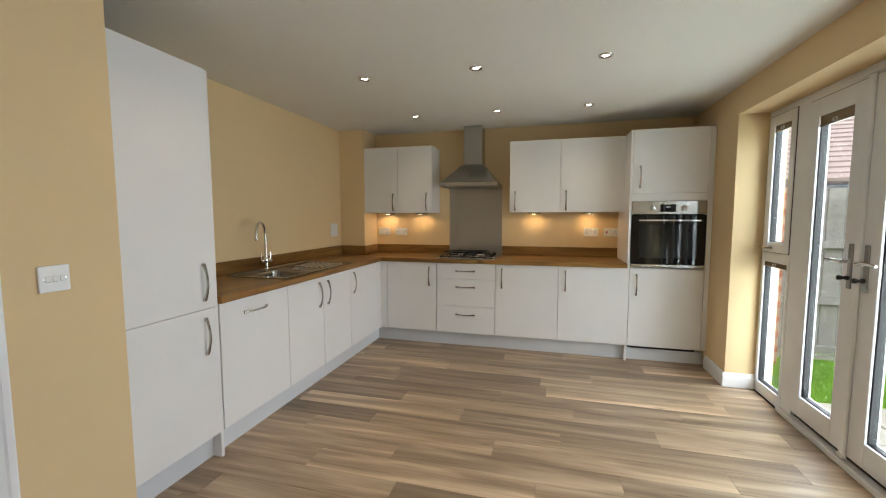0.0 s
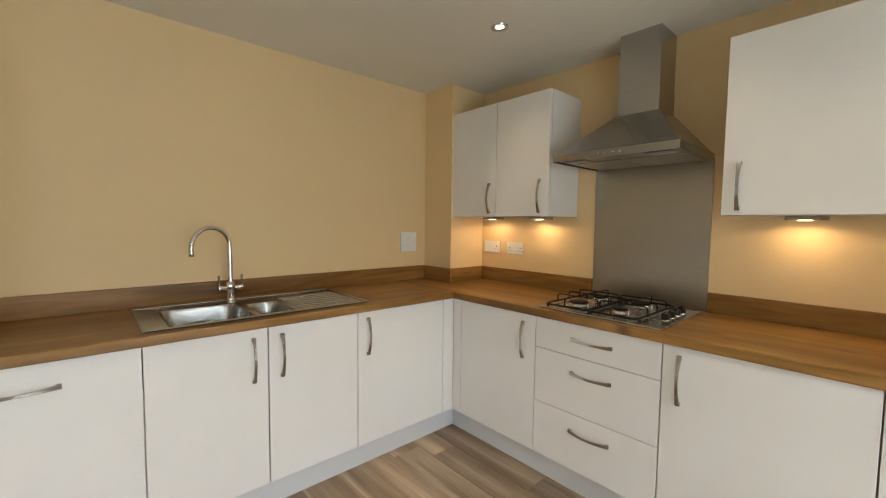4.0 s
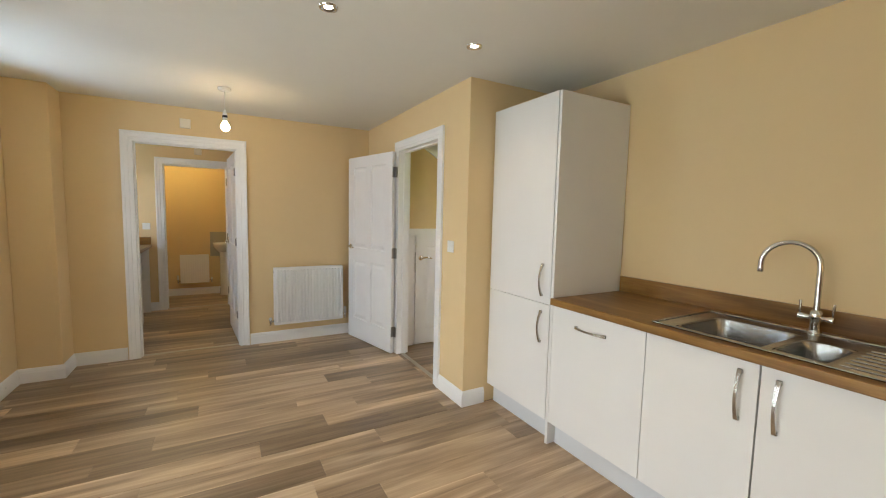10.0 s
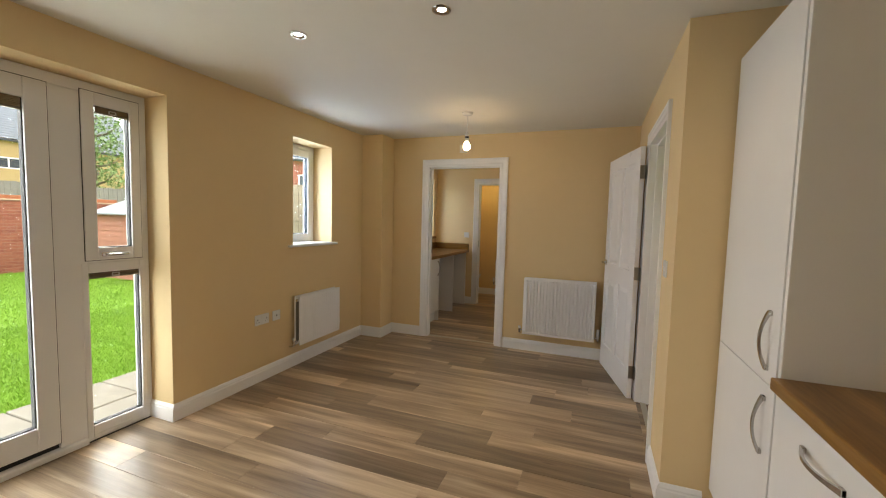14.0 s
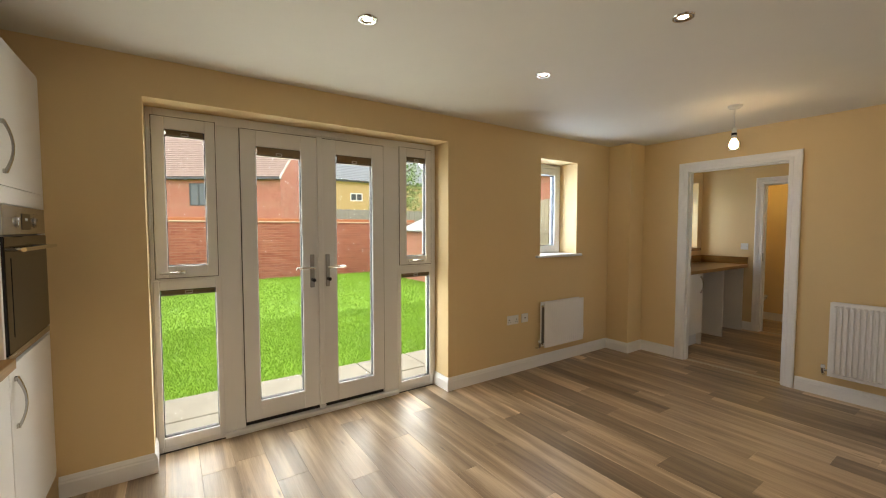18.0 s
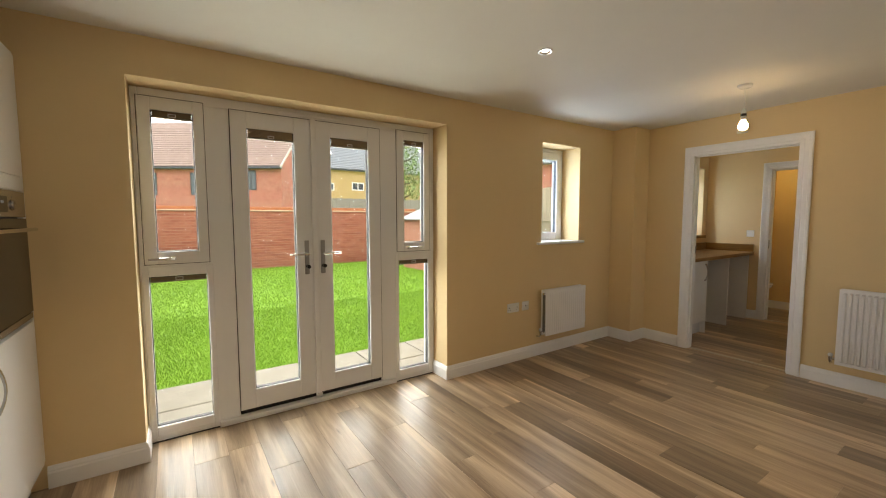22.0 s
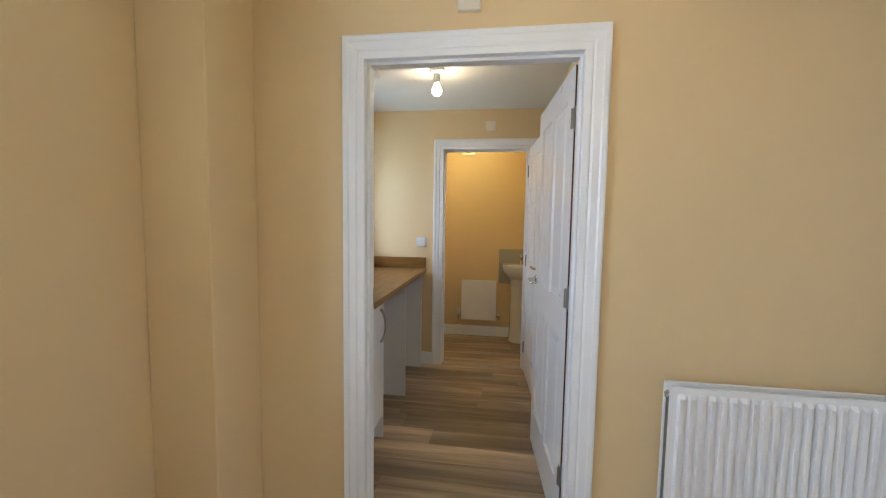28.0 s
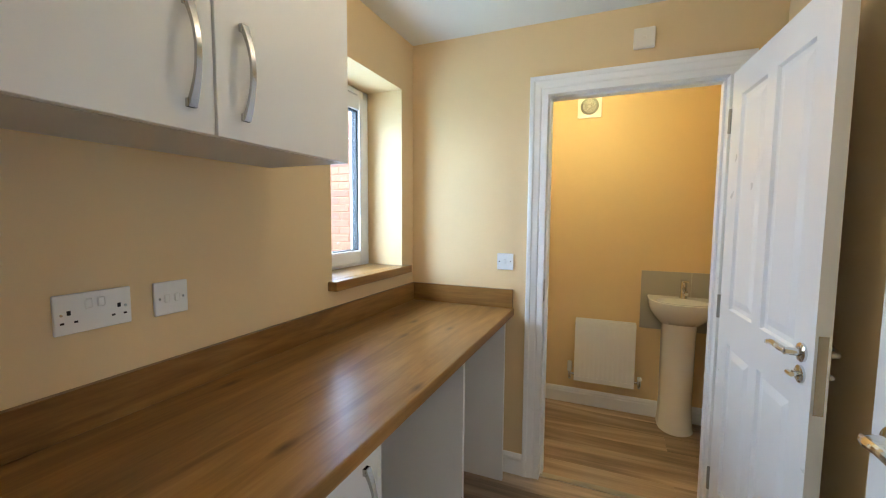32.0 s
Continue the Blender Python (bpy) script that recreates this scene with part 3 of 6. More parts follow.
def panel_door(name, width, m, label, lock=False, small=False, mirror=False):
    """Moulded panel door: hinge edge at x=0, leaf along +x, thickness along y."""
    height = 1.965 if not small else 1.16
    door = thing(name, m, label, "door", kind="structure")
    T, s, mid = 0.0175, 0.105, 0.035
    bars = [0.0, 0.22, 0.86, 1.0, height - 0.11, height] if not small else [0, 0.16, height - 0.12, height]
    xs = [0, s, width / 2 - mid, width / 2 + mid, width - s, width]
    zs = bars
    holes = [(xs[1], xs[2]), (xs[3], xs[4])]
    gaps = [(zs[i], zs[i + 1]) for i in range(1, len(zs) - 1, 2)]
    keep = lambda u, v: not (any(a < u < b for a, b in holes) and any(a < v < b for a, b in gaps))
    part("leaf", cells(xs, zs, keep, -T, T, lambda u, v, w: (u, w, v + 0.008)), GLOSS, door)
    for a, b in holes:
        for c, d in gaps:
            bm = bmesh.new()
            for sg in (-1, 1):
                rings = []
                for ins, dep in ((0, T - 0.0005), (0.006, T - 0.0105), (0.022, T - 0.0105), (0.05, T - 0.003), (0.052, T - 0.003)):
                    rings.append([bm.verts.new((x, sg * dep, z + 0.008)) for x, z in ((a + ins, c + ins), (b - ins, c + ins), (b - ins, d - ins), (a + ins, d - ins))])
                for r0, r1 in zip(rings, rings[1:]):
                    for k in range(4):
                        bm.faces.new([r0[k], r0[(k + 1) % 4], r1[(k + 1) % 4], r1[k]])
                bm.faces.new(rings[-1])
            part("panel", bm, GLOSS, door)
    hz = 1.015 if not small else 0.93
    for sg in (-1, 1):
        bm = lever(sg, lock)
        bm.transform(pose(width - 0.055, 0, hz) @ Matrix.Translation((0, sg * T, 0)))
        part("door_handle", bm, CHROME, door, "chrome lever handle on round rose", smooth=True)
    part("latch_plate", bx(width - 0.0005, width + 0.0015, -0.011, 0.011, hz - 0.15, hz + 0.06), NICKEL, door)
    if not small:
        for z in ((0.3, 1.055, 1.765) if mirror else (0.22, 1.0, 1.78)):
            k = 0.038 if mirror else 0.05
            bm = tube([(-0.004, T * (1 if mirror else -1) * 1.25, z - k), (-0.004, T * (1 if mirror else -1) * 1.25, z + k)], 0.0065, 8)
            bx(-0.003, -0.0005, -0.016, 0.016, z - 0.05, z + 0.05, 0, bm)
            if mirror:
                bx(0.0, 0.018, T + 0.0002, T + 0.0022, z - 0.038, z + 0.038, 0.0005, bm)
                bx(-0.02, -0.004, T * 1.25 - 0.003, T * 1.25 + 0.001, z - 0.038, z + 0.038, 0.0005, bm)
            else:
                bx(-0.034, -0.001, -0.0195, -0.0165, z - 0.05, z + 0.05, 0, bm)
            part("hinge", bm, PLATE, door, "steel butt hinge")
    return door

# ---- kitchen units ----
DF = 0.02  # thickness of a front


def bow(length, up):
    """Bow handle about the origin, standing out along -y: flat strip, wider at its feet; up: along z, else along x."""
    bm, n, rows = bmesh.new(), 14, []
    for k in range(n + 1):
        s = -1 + 2 * k / n
        out = 0.004 + 0.026 * (1 - s * s)
        w = 0.0052 + 0.003 * s * s
        th = 0.0035 + 0.003 * abs(s) ** 3
        rows.append([bm.verts.new((a, -(out + b), s * length / 2) if up else (s * length / 2, -(out + b), a)) for a, b in ((-w, -th), (w, -th), (w, th), (-w, th))])
    for a, b in zip(rows, rows[1:]):
        for k in range(4):
            bm.faces.new([a[k], a[(k + 1) % 4], b[(k + 1) % 4], b[k]])
    bm.faces.new(rows[0])
    bm.faces.new(rows[-1])
    for s in (-1, 1):
        c = s * (length / 2 - 0.008)
        bx(-0.009, 0.009, -0.009, 0, c - 0.008, c + 0.008, 0.001, bm) if up else bx(c - 0.008, c + 0.008, -0.009, 0, -0.009, 0.009, 0.001, bm)
    return bm


def front(owner, name, x0, x1, z0, z1, handle=None, up=True, mat=None):
    """A door or drawer front in the unit's axes (fronts face -y at y=0). handle: (x, z) of its middle."""
    f = part(name, bx(x0 + 0.002, x1 - 0.002, 0, DF, z0, z1, 0.0018, seg=2), mat or UNIT, owner)
    if handle:
        bm = bow(0.2, up)
        bm.transform(Matrix.Translation((handle[0], 0, handle[1])))
        part("handle", bm, NICKEL, f, "satin steel bow handle", smooth=True)
    return f


def carcass(owner, x0, x1, z0, z1, depth):
    """Box of a unit: sides, top, base and back."""
    T = 0.018
    bm = bx(x0, x0 + T, DF + 0.002, depth, z0, z1)
    bx(x1 - T, x1, DF + 0.002, depth, z0, z1, 0, bm)
    bx(x0 + T, x1 - T, DF + 0.002, depth, z1 - T, z1, 0, bm)
    bx(x0 + T, x1 - T, DF + 0.002, depth, z0, z0 + T, 0, bm)
    bx(x0 + T, x1 - T, depth - 0.008, depth, z0 + T, z1 - T, 0, bm)
    return part("body", bm, CARC, owner)


ZB, ZT = 0.147, 0.868  # bottom and top of base fronts
WEST = lambda y, z=0.0: pose(-1.222, y, z, 0, 0, 90)  # unit axes for the sink run: x runs along +y
NORTH = lambda x, z=0.0: pose(x, 4.845, z)  # unit axes for the hob run
g = "fitted kitchen units"

u = thing("tall_cabinet", WEST(2.03), "tall white built-in fridge cabinet with two doors", "cabinet", g)
carcass(u, 0, 0.61, 0.15, 2.112, 0.58)
front(u, "door", 0, 0.61, ZB, 0.858, (0.54, 0.715))
front(u, "door", 0, 0.61, 0.861, 2.112, (0.54, 1.004))
part("end_panel", bx(0.611, 0.631, 0.004, 0.6, 0.0, 2.11, 0.001), UNIT, u)

u = thing("dishwasher_cabinet", WEST(2.665), "white integrated dishwasher door with bar handle", "cabinet", g)
carcass(u, 0, 0.595, 0.15, 0.866, 0.57)
front(u, "door", 0, 0.597, ZB, ZT, (0.28, 0.78), False)

u = thing("sink_cabinet", WEST(3.262), "white two-door base cabinet under the sink", "cabinet", g)
carcass(u, 0, 0.9, 0.15, 0.7, 0.57)
front(u, "door", 0, 0.449, ZB, ZT, (0.388, 0.73))
front(u, "door", 0.451, 0.9, ZB, ZT, (0.51, 0.73))

u = thing("corner_cabinet", WEST(4.162), "white single-door corner base cabinet", "cabinet", g)
carcass(u, 0, 0.6, 0.15, 0.866, 0.57)
front(u, "door", 0, 0.598, ZB, ZT, (0.06, 0.735))
part("corner_post", bx(0.6, 0.684, 0.0, 0.02, ZB, ZT, 0.0015), UNIT, u)

u = thing("corner_cabinet", NORTH(-1.2), "white corner base cabinet beside the drawers", "cabinet", g)
carcass(u, 0.07, 0.597, 0.15, 0.866, 0.57)
part("corner_post", bx(-0.0205, 0.05, 0.0, 0.02, ZB, ZT, 0.0015), UNIT, u)
front(u, "door", 0.052, 0.599, ZB, ZT, (0.522, 0.725))

u = thing("drawer_cabinet", NORTH(-0.6), "white three-drawer base cabinet under the hob", "cabinet", g)
carcass(u, 0, 0.607, 0.15, 0.83, 0.57)
front(u, "drawer", 0, 0.609, ZB, 0.424, (0.305, 0.34), False)
front(u, "drawer", 0, 0.609, 0.427, 0.706, (0.305, 0.626), False)
front(u, "drawer", 0, 0.609, 0.709, ZT, (0.305, 0.79), False)

for x, w in ((0.01, 0.604), (0.615, 0.62)):
    u = thing("base_cabinet", NORTH(x), "white single-door base cabinet under the worktop", "cabinet", g)
    carcass(u, 0, w, 0.15, 0.866, 0.57)
    front(u, "door", 0, w, ZB, ZT, (0.064, 0.73))

u = thing("oven_cabinet", NORTH(1.24), "tall white cabinet housing the built-in oven", "cabinet", g)
T = 0.018
bm = bx(0, T, DF + 0.002, 0.59, 0.15, 2.112)
for a in ((0.587, 0.605, 0.022, 0.59, 0.15, 2.112), (T, 0.587, 0.022, 0.59, 2.094, 2.112), (T, 0.587, 0.022, 0.59, 0.15, 0.168), (T, 0.587, 0.022, 0.59, 0.86, 0.875), (T, 0.587, 0.03, 0.59, 1.5, 1.516), (T, 0.587, 0.58, 0.59, 0.17, 2.09)):
    bx(*a, 0, bm)
part("body", bm, CARC, u)
part("end_panel", bx(-0.0205, -0.0005, 0.004, 0.59, 0.0, 2.112, 0.001), UNIT, u)
front(u, "door", 0, 0.605, ZB, ZT, (0.06, 0.72))
front(u, "door", 0, 0.605, 1.55, 2.112, (0.06, 1.695))
part("filler_strip", bx(0.0015, 0.6035, 0.001, DF, 1.482, 1.547, 0.0015), UNIT, u)
part("side_filler", bx(0.607, 0.646, 0.006, 0.024, ZB, 2.112, 0.001), UNIT, u)
bm = bx(0.03, 0.57, 0.045, 0.06, 0.115, 0.14, 0.001)
part("vent_grille", bm, BLACKP, u, "dark slotted plinth vent")

# wall cabinets
u = thing("wall_cabinet", pose(-1.53, 5.115, 0), "white two-door wall cabinet beside the hood", "cabinet", g)
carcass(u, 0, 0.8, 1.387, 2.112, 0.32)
front(u, "door", -0.005, 0.405, 1.387, 2.112, (0.352, 1.505))
front(u, "door", 0.405, 0.803, 1.387, 2.112, (0.742, 1.505))
part("side_panel", bx(0.8005, 0.8035, 0.022, 0.322, 1.387, 2.112), UNIT, u)
for x, w in ((0.115, 0.505), (0.62, 0.615)):
    u = thing("wall_cabinet", pose(x, 5.115, 0), "white single-door wall cabinet above the worktop", "cabinet", g)
    carcass(u, 0, w, 1.387, 2.112, 0.32)
    front(u, "door", 0, w, 1.387, 2.112, (0.058, 1.505))

# plinths
bm = bx(-1.30, -1.285, 2.03, 2.644, 0.0, 0.145, 0.001)
tagged(obj("plinth", bm, PLINTH), "pale grey plinth board under the fridge cabinet", "plinth", "plinths")
bm = bx(-1.30, -1.285, 2.666, 4.925, 0.0, 0.145, 0.001)
tagged(obj("plinth", bm, PLINTH), "pale grey plinth board under the sink units", "plinth", "plinths")
bm = bx(-1.284, 1.218, 4.91, 4.925, 0.0, 0.145, 0.001)
tagged(obj("plinth", bm, PLINTH), "pale grey plinth board under the hob units", "plinth", "plinths")
bm = bx(1.241, 1.887, 4.91, 4.925, 0.0, 0.112, 0.001)
tagged(obj("plinth", bm, PLINTH), "pale grey plinth board under the oven cabinet", "plinth", "plinths")

# ---- worktop, upstands, splashback ----
SX0, SX1, SY0, SY1 = -1.68, -1.27, 3.335, 3.885  # hole for the sink bowls
xs = [XW + 0.002, SX0, SX1, -1.2, 1.2185]
ys = [2.665, SY0, SY1, 4.82, YN - 0.002]


def top_edges(bm, x, y):
    """Rounds the upper and lower front edges."""
    es = []
    for e in bm.edges:
        a, b = e.verts
        if abs(a.co.z - b.co.z) < 1e-5 and ((abs(a.co.x - x) < 1e-4 and abs(b.co.x - x) < 1e-4) or (abs(a.co.y - y) < 1e-4 and abs(b.co.y - y) < 1e-4)) and len(e.link_faces) == 2:
            if abs(e.link_faces[0].normal.dot(e.link_faces[1].normal)) < 0.5:
                es.append(e)
    bmesh.ops.bevel(bm, geom=es, offset=0.005, segments=3, affect="EDGES", profile=0.5)


top = thing("worktop", (-1.2, 4.82, 0.87), "L-shaped oak-effect worktop with rounded front edge", "worktop")
off = Vector((-1.2, 4.82, 0.87))
keep = lambda u, v: not (SX0 < u < SX1 and SY0 < v < SY1)
bm = cells([xs[0], SX0, SX1, -1.2], [2.665, SY0, SY1, 4.82 - 0.0005], keep, 0.87, 0.91, lambda u, v, w: Vector((u, v, w)) - off)
bm.normal_update()
bmesh.ops.recalc_face_normals(bm, faces=bm.faces[:])
top_edges(bm, 0.0, 99)
part("sink_leg", bm, TOPY, top)
bm = bx(xs[0] + 1.2, 2.4185, 0.0, ys[-1] - 4.82, 0, 0.04)
bm.normal_update()
top_edges(bm, 99, 0.0)
part("hob_leg", bm, TOPX, top)
part("joint_strip", bx(-0.62, -0.006, -0.0006, 0.0006, 0.0398, 0.0402), STEELX, top)

ups = [("y", bx(XW + 0.001, XW + 0.019, 2.666, 5.098, 0.9105, 1.01, 0.0015), TOPY), ("x", bx(XW + 0.02, -1.512, 5.081, 5.099, 0.9105, 1.01, 0.0015), TOPX),
       ("y", bx(-1.529, -1.511, 5.1, 5.42, 0.9105, 1.01, 0.0015), TOPY), ("x", bx(-1.529, -0.607, 5.421, 5.439, 0.9105, 1.01, 0.0015), TOPX), ("x", bx(0.008, 1.2185, 5.421, 5.439, 0.9105, 1.01, 0.0015), TOPX)]
for _, bm, mat in ups:
    tagged(obj("upstand", bm, mat), "oak-effect upstand along the back of the worktop", "upstand", "upstands")
tagged(obj("splashback", bx(-0.604, 0.004, 5.43, 5.439, 0.911, 1.668, 0.001), STEELX), "brushed stainless steel splashback panel behind the hob", "splashback")

# ---- sink and tap ----
sink = thing("sink", (-1.25, 3.27, 0.911), "stainless steel one-and-a-half bowl sink with drainer", "sink")


def basin(x0, x1, y0, y1, depth, r=0.05, seg=5):
    """An open bowl with rounded corners and a drain, its rim at z=0.002."""
    bm = bmesh.new()

    def ring(ins, z, rad):
        out = []
        for cx, cy, a0 in ((x1 - ins - rad, y1 - ins - rad, 0), (x0 + ins + rad, y1 - ins - rad, 90), (x0 + ins + rad, y0 + ins + rad, 180), (x1 - ins - rad, y0 + ins + rad, 270)):
            for k in range(seg + 1):
                a = radians(a0 + 90 * k / seg)
                out.append(bm.verts.new((cx + rad * math.cos(a), cy + rad * math.sin(a), z)))
        return out

    rings = [ring(-0.004, 0.003, r), ring(0.003, 0.0, r), ring(0.008, -0.02, r), ring(0.014, -depth + 0.03, r), ring(0.022, -depth + 0.008, r * 0.9), ring(0.045, -depth, r * 0.6)]
    for a, b in zip(rings, rings[1:]):
        n = len(a)
        for k in range(n):
            bm.faces.new([a[k], a[(k + 1) % n], b[(k + 1) % n], b[k]])
    bm.faces.new(rings[-1])
    return bm


# local: x toward the room is 0, toward the wall negative; y along the run
bowls = [(-0.395, -0.035, 0.085, 0.41, 0.17), (-0.33, -0.045, 0.44, 0.6, 0.12)]
us = sorted({-0.485, 0.0, *(b[0] for b in bowls), *(b[1] for b in bowls)})
vs = sorted({0.0, 0.965, *(b[2] for b in bowls), *(b[3] for b in bowls)})
bm = cells(us, vs, lambda u, v: not any(b[0] < u < b[1] and b[2] < v < b[3] for b in bowls), 0.0, 0.003, lambda u, v, w: (u, v, w))
part("rim", bm, SINKST, sink)
rimbar = [(-0.485, 0, 0.0045), (0, 0, 0.0045), (0, 0.965, 0.0045), (-0.485, 0.965, 0.0045), (-0.485, 0, 0.0045)]
bm = bmesh.new()
for a, b in zip(rimbar, rimbar[1:]):
    tube([a, b], 0.0045, 8, bm)
part("rolled_edge", bm, SINKST, sink, smooth=True)
for b in bowls:
    bw = part("bowl", basin(*b), SINKST, sink, "brushed steel bowl", smooth=True)
    cx, cy = (b[0] + b[1]) / 2, (b[2] + b[3]) / 2
    part("waste", lathe([(0, -b[4] + 0.002), (0.012, -b[4] + 0.003), (0.03, -b[4] + 0.005), (0.042, -b[4] + 0.004), (0.043, -b[4])], 20, m=pose(cx, cy, 0)), CHROME, bw, smooth=True)
for k in range(7):
    x = -0.07 - 0.05 * k
    part("drainer_rib", tube([(x, 0.625, 0.002), (x, 0.645, 0.003), (x, 0.92, 0.003), (x, 0.94, 0.002)], 0.011, 10, flat=0.5), SINKST, sink, smooth=True)

tap = thing("tap", (-1.735, 3.69, 0.9145), "chrome swan-neck mixer tap with two levers", "tap")
part("base", lathe([(0, 0), (0.027, 0), (0.027, 0.006), (0.02, 0.012), (0.019, 0.05), (0.0225, 0.055), (0.0225, 0.088), (0.017, 0.096), (0.0125, 0.1), (0, 0.1)], 24), CHROME, tap, smooth=True)
d = Vector((0.35, -0.94, 0)).normalized()
pts = [Vector((0, 0, 0.09)), Vector((0, 0, 0.2)), Vector((0, 0, 0.28))]
R = 0.1
for k in range(1, 13):
    a = math.pi * k / 12
    pts.append(Vector((0, 0, 0.285)) + d * (R - R * math.cos(a)) + Vector((0, 0, R * math.sin(a))))
pts += [pts[-1] + Vector((0, 0, -0.02)), pts[-1] + Vector((0, 0, -0.035))]
part("spout", tube(pts, 0.0115, 14, up=(0.94, 0.35, 0)), CHROME, tap, smooth=True)
part("nozzle", lathe([(0, -0.004), (0.011, -0.004), (0.0125, 0), (0.0125, 0.02), (0, 0.02)], 16, m=Matrix.Translation(pts[-1])), CHROME, tap, smooth=True)
for s in (-1, 1):
    arm = part("valve", tube([(0, s * 0.015, 0.066), (0, s * 0.035, 0.066), (0, s * 0.052, 0.066), (0, s * 0.06, 0.066)], [0.011, 0.011, 0.015, 0.013], 12), CHROME, tap, smooth=True)
    part("lever", tube([(0, s * 0.054, 0.066), (0, s * 0.055, 0.1), (0, s * 0.056, 0.135)], [0.0045, 0.005, 0.006], 8), CHROME, arm, smooth=True)

# ---- hob ----
hb = thing("gas_hob", (-0.595, 4.858, 0.911), "stainless steel four-burner gas hob with black grates", "hob")
part("plate", bx(0, 0.595, 0, 0.51, 0.0, 0.008, 0.003, seg=2), HOBST, hb)
for x, y, r in ((0.14, 0.15, 0.046), (0.14, 0.375, 0.036), (0.36, 0.14, 0.032), (0.36, 0.37, 0.048)):
    m = pose(x, y, 0.008)
    b = part("burner", lathe([(r + 0.028, 0), (r + 0.02, 0.004), (r + 0.004, 0.006), (r, 0.016), (r - 0.004, 0.02), (0, 0.02)], 28, m=m), HOBST, hb, smooth=True)
    part("cap", lathe([(r - 0.002, 0.019), (r + 0.002, 0.022), (r + 0.001, 0.028), (r - 0.008, 0.031), (0, 0.032)], 28, m=m), IRON, b, smooth=True)
    part("igniter", lathe([(0.003, 0), (0.003, 0.02), (0, 0.022)], 8, m=pose(x + r + 0.012, y - 0.012, 0.008)), CERAMIC, b)
for x0, x1 in ((0.018, 0.243), (0.254, 0.479)):
    bm = bmesh.new()
    z, top_z = 0.02, 0.058
    c = 0.018
    loop = [(x0 + c, 0.03, z), (x1 - c, 0.03, z), (x1, 0.03 + c, z), (x1, 0.49 - c, z), (x1 - c, 0.49, z), (x0 + c, 0.49, z), (x0, 0.49 - c, z), (x0, 0.03 + c, z), (x0 + c, 0.03, z)]
    for a, b in zip(loop, loop[1:]):
        tube([a, b], 0.0052, 8, bm)
    for px in (x0, x1):
        for py in (0.06, 0.46):
            lathe([(0.008, 0), (0.0075, z - 0.008), (0, z - 0.006)], 8, bm, pose(px, py, 0.008))

    def arch(p, q, up):
        """An inverted U of round bar from p to q."""
        p, q = Vector(p), Vector(q)
        way, lift = (q - p).normalized(), Vector((0, 0, top_z - z))
        tube([p, p + lift * 0.72, p + lift * 0.93 + way * 0.005, p + lift + way * 0.014, q + lift - way * 0.014, q + lift * 0.93 - way * 0.005, q + lift * 0.72, q], 0.0036, 8, bm, up=up)

    for py in (0.15, 0.262, 0.375):
        arch((x0, py, z), (x1, py, z), (0, 1, 0))
    arch(((x0 + x1) / 2, 0.03, z), ((x0 + x1) / 2, 0.49, z), (1, 0, 0))
    part("pan_support", bm, IRON, hb, "black cast iron pan support", smooth=True)
for k in range(4):
    m = pose(0.541, 0.185 + 0.07 * k, 0.008)
    kn = part("knob", lathe([(0.0185, 0.003), (0.018, 0.006), (0.0165, 0.027), (0.014, 0.03), (0, 0.03)], 20, m=m), BLACKP, hb, smooth=True)
    bm = bx(-0.004, 0.004, -0.015, 0.015, 0.029, 0.037, 0.002)
    bm.transform(m)
    part("grip", bm, BLACKP, kn)
    part("skirt", lathe([(0.0235, 0), (0.023, 0.002), (0.0205, 0.0035), (0, 0.0035)], 20, m=m), CHROME, kn, smooth=True)

# ---- cooker hood ----
hd = thing("cooker_hood", (-0.2975, 5.438, 1.66), "brushed steel chimney cooker hood above the hob", "cooker hood")
w, dp, cw, cd = 0.3, 0.488, 0.102, 0.2
bm, rings = bmesh.new(), []
for hw, dep, z in ((w, dp, 0.0), (w, dp, 0.036), (w - 0.012, dp - 0.012, 0.041), (cw + 0.02, cd + 0.02, 0.236), (cw + 0.006, cd + 0.006, 0.25)):
    rings.append([bm.verts.new(p) for p in ((-hw, -dep, z), (hw, -dep, z), (hw, 0, z), (-hw, 0, z))])
for a, b in zip(rings, rings[1:]):
    for k in range(4):
        bm.faces.new([a[k], a[(k + 1) % 4], b[(k + 1) % 4], b[k]])
bm.faces.new(rings[-1])
part("canopy", bm, STEEL, hd)
part("underside", bx(-w + 0.014, w - 0.014, -dp + 0.02, -0.004, 0.006, 0.012), STEELX, hd)
for s in (-1, 1):
    part("filter", bx(s * 0.145 - 0.13, s * 0.145 + 0.13, -0.34, -0.03, 0.002, 0.006, 0.001), STEELX, hd, "aluminium mesh grease filter")
    lp = part("light_surround", bx(s * 0.2 - 0.062, s * 0.2 + 0.062, -dp + 0.04, -dp + 0.115, 0.0005, 0.0058, 0.001), PLATE, hd, "dark recessed lamp surround")
    part("light_lens", bx(s * 0.2 - 0.05, s * 0.2 + 0.05, -dp + 0.085, -dp + 0.11, -0.001, 0.0012, 0.0005), CARC, lp, "unlit frosted lamp cover")
part("chimney", bx(-cw, cw, -cd, 0, 0.25, H - 1.66 - 0.0005, 0.002), STEEL, hd)
part("chimney_sleeve", bx(-cw - 0.002, cw + 0.002, -cd - 0.002, 0, 0.247, 0.37, 0.001), STEEL, hd)
for k in range(4):
    part("button", lathe([(0.006, 0), (0.006, 0.003), (0.005, 0.004), (0, 0.004)], 12, m=pose(-0.05 + 0.033 * k, -dp - 0.0, 0.018, 90)), CHROME, hd, smooth=True)

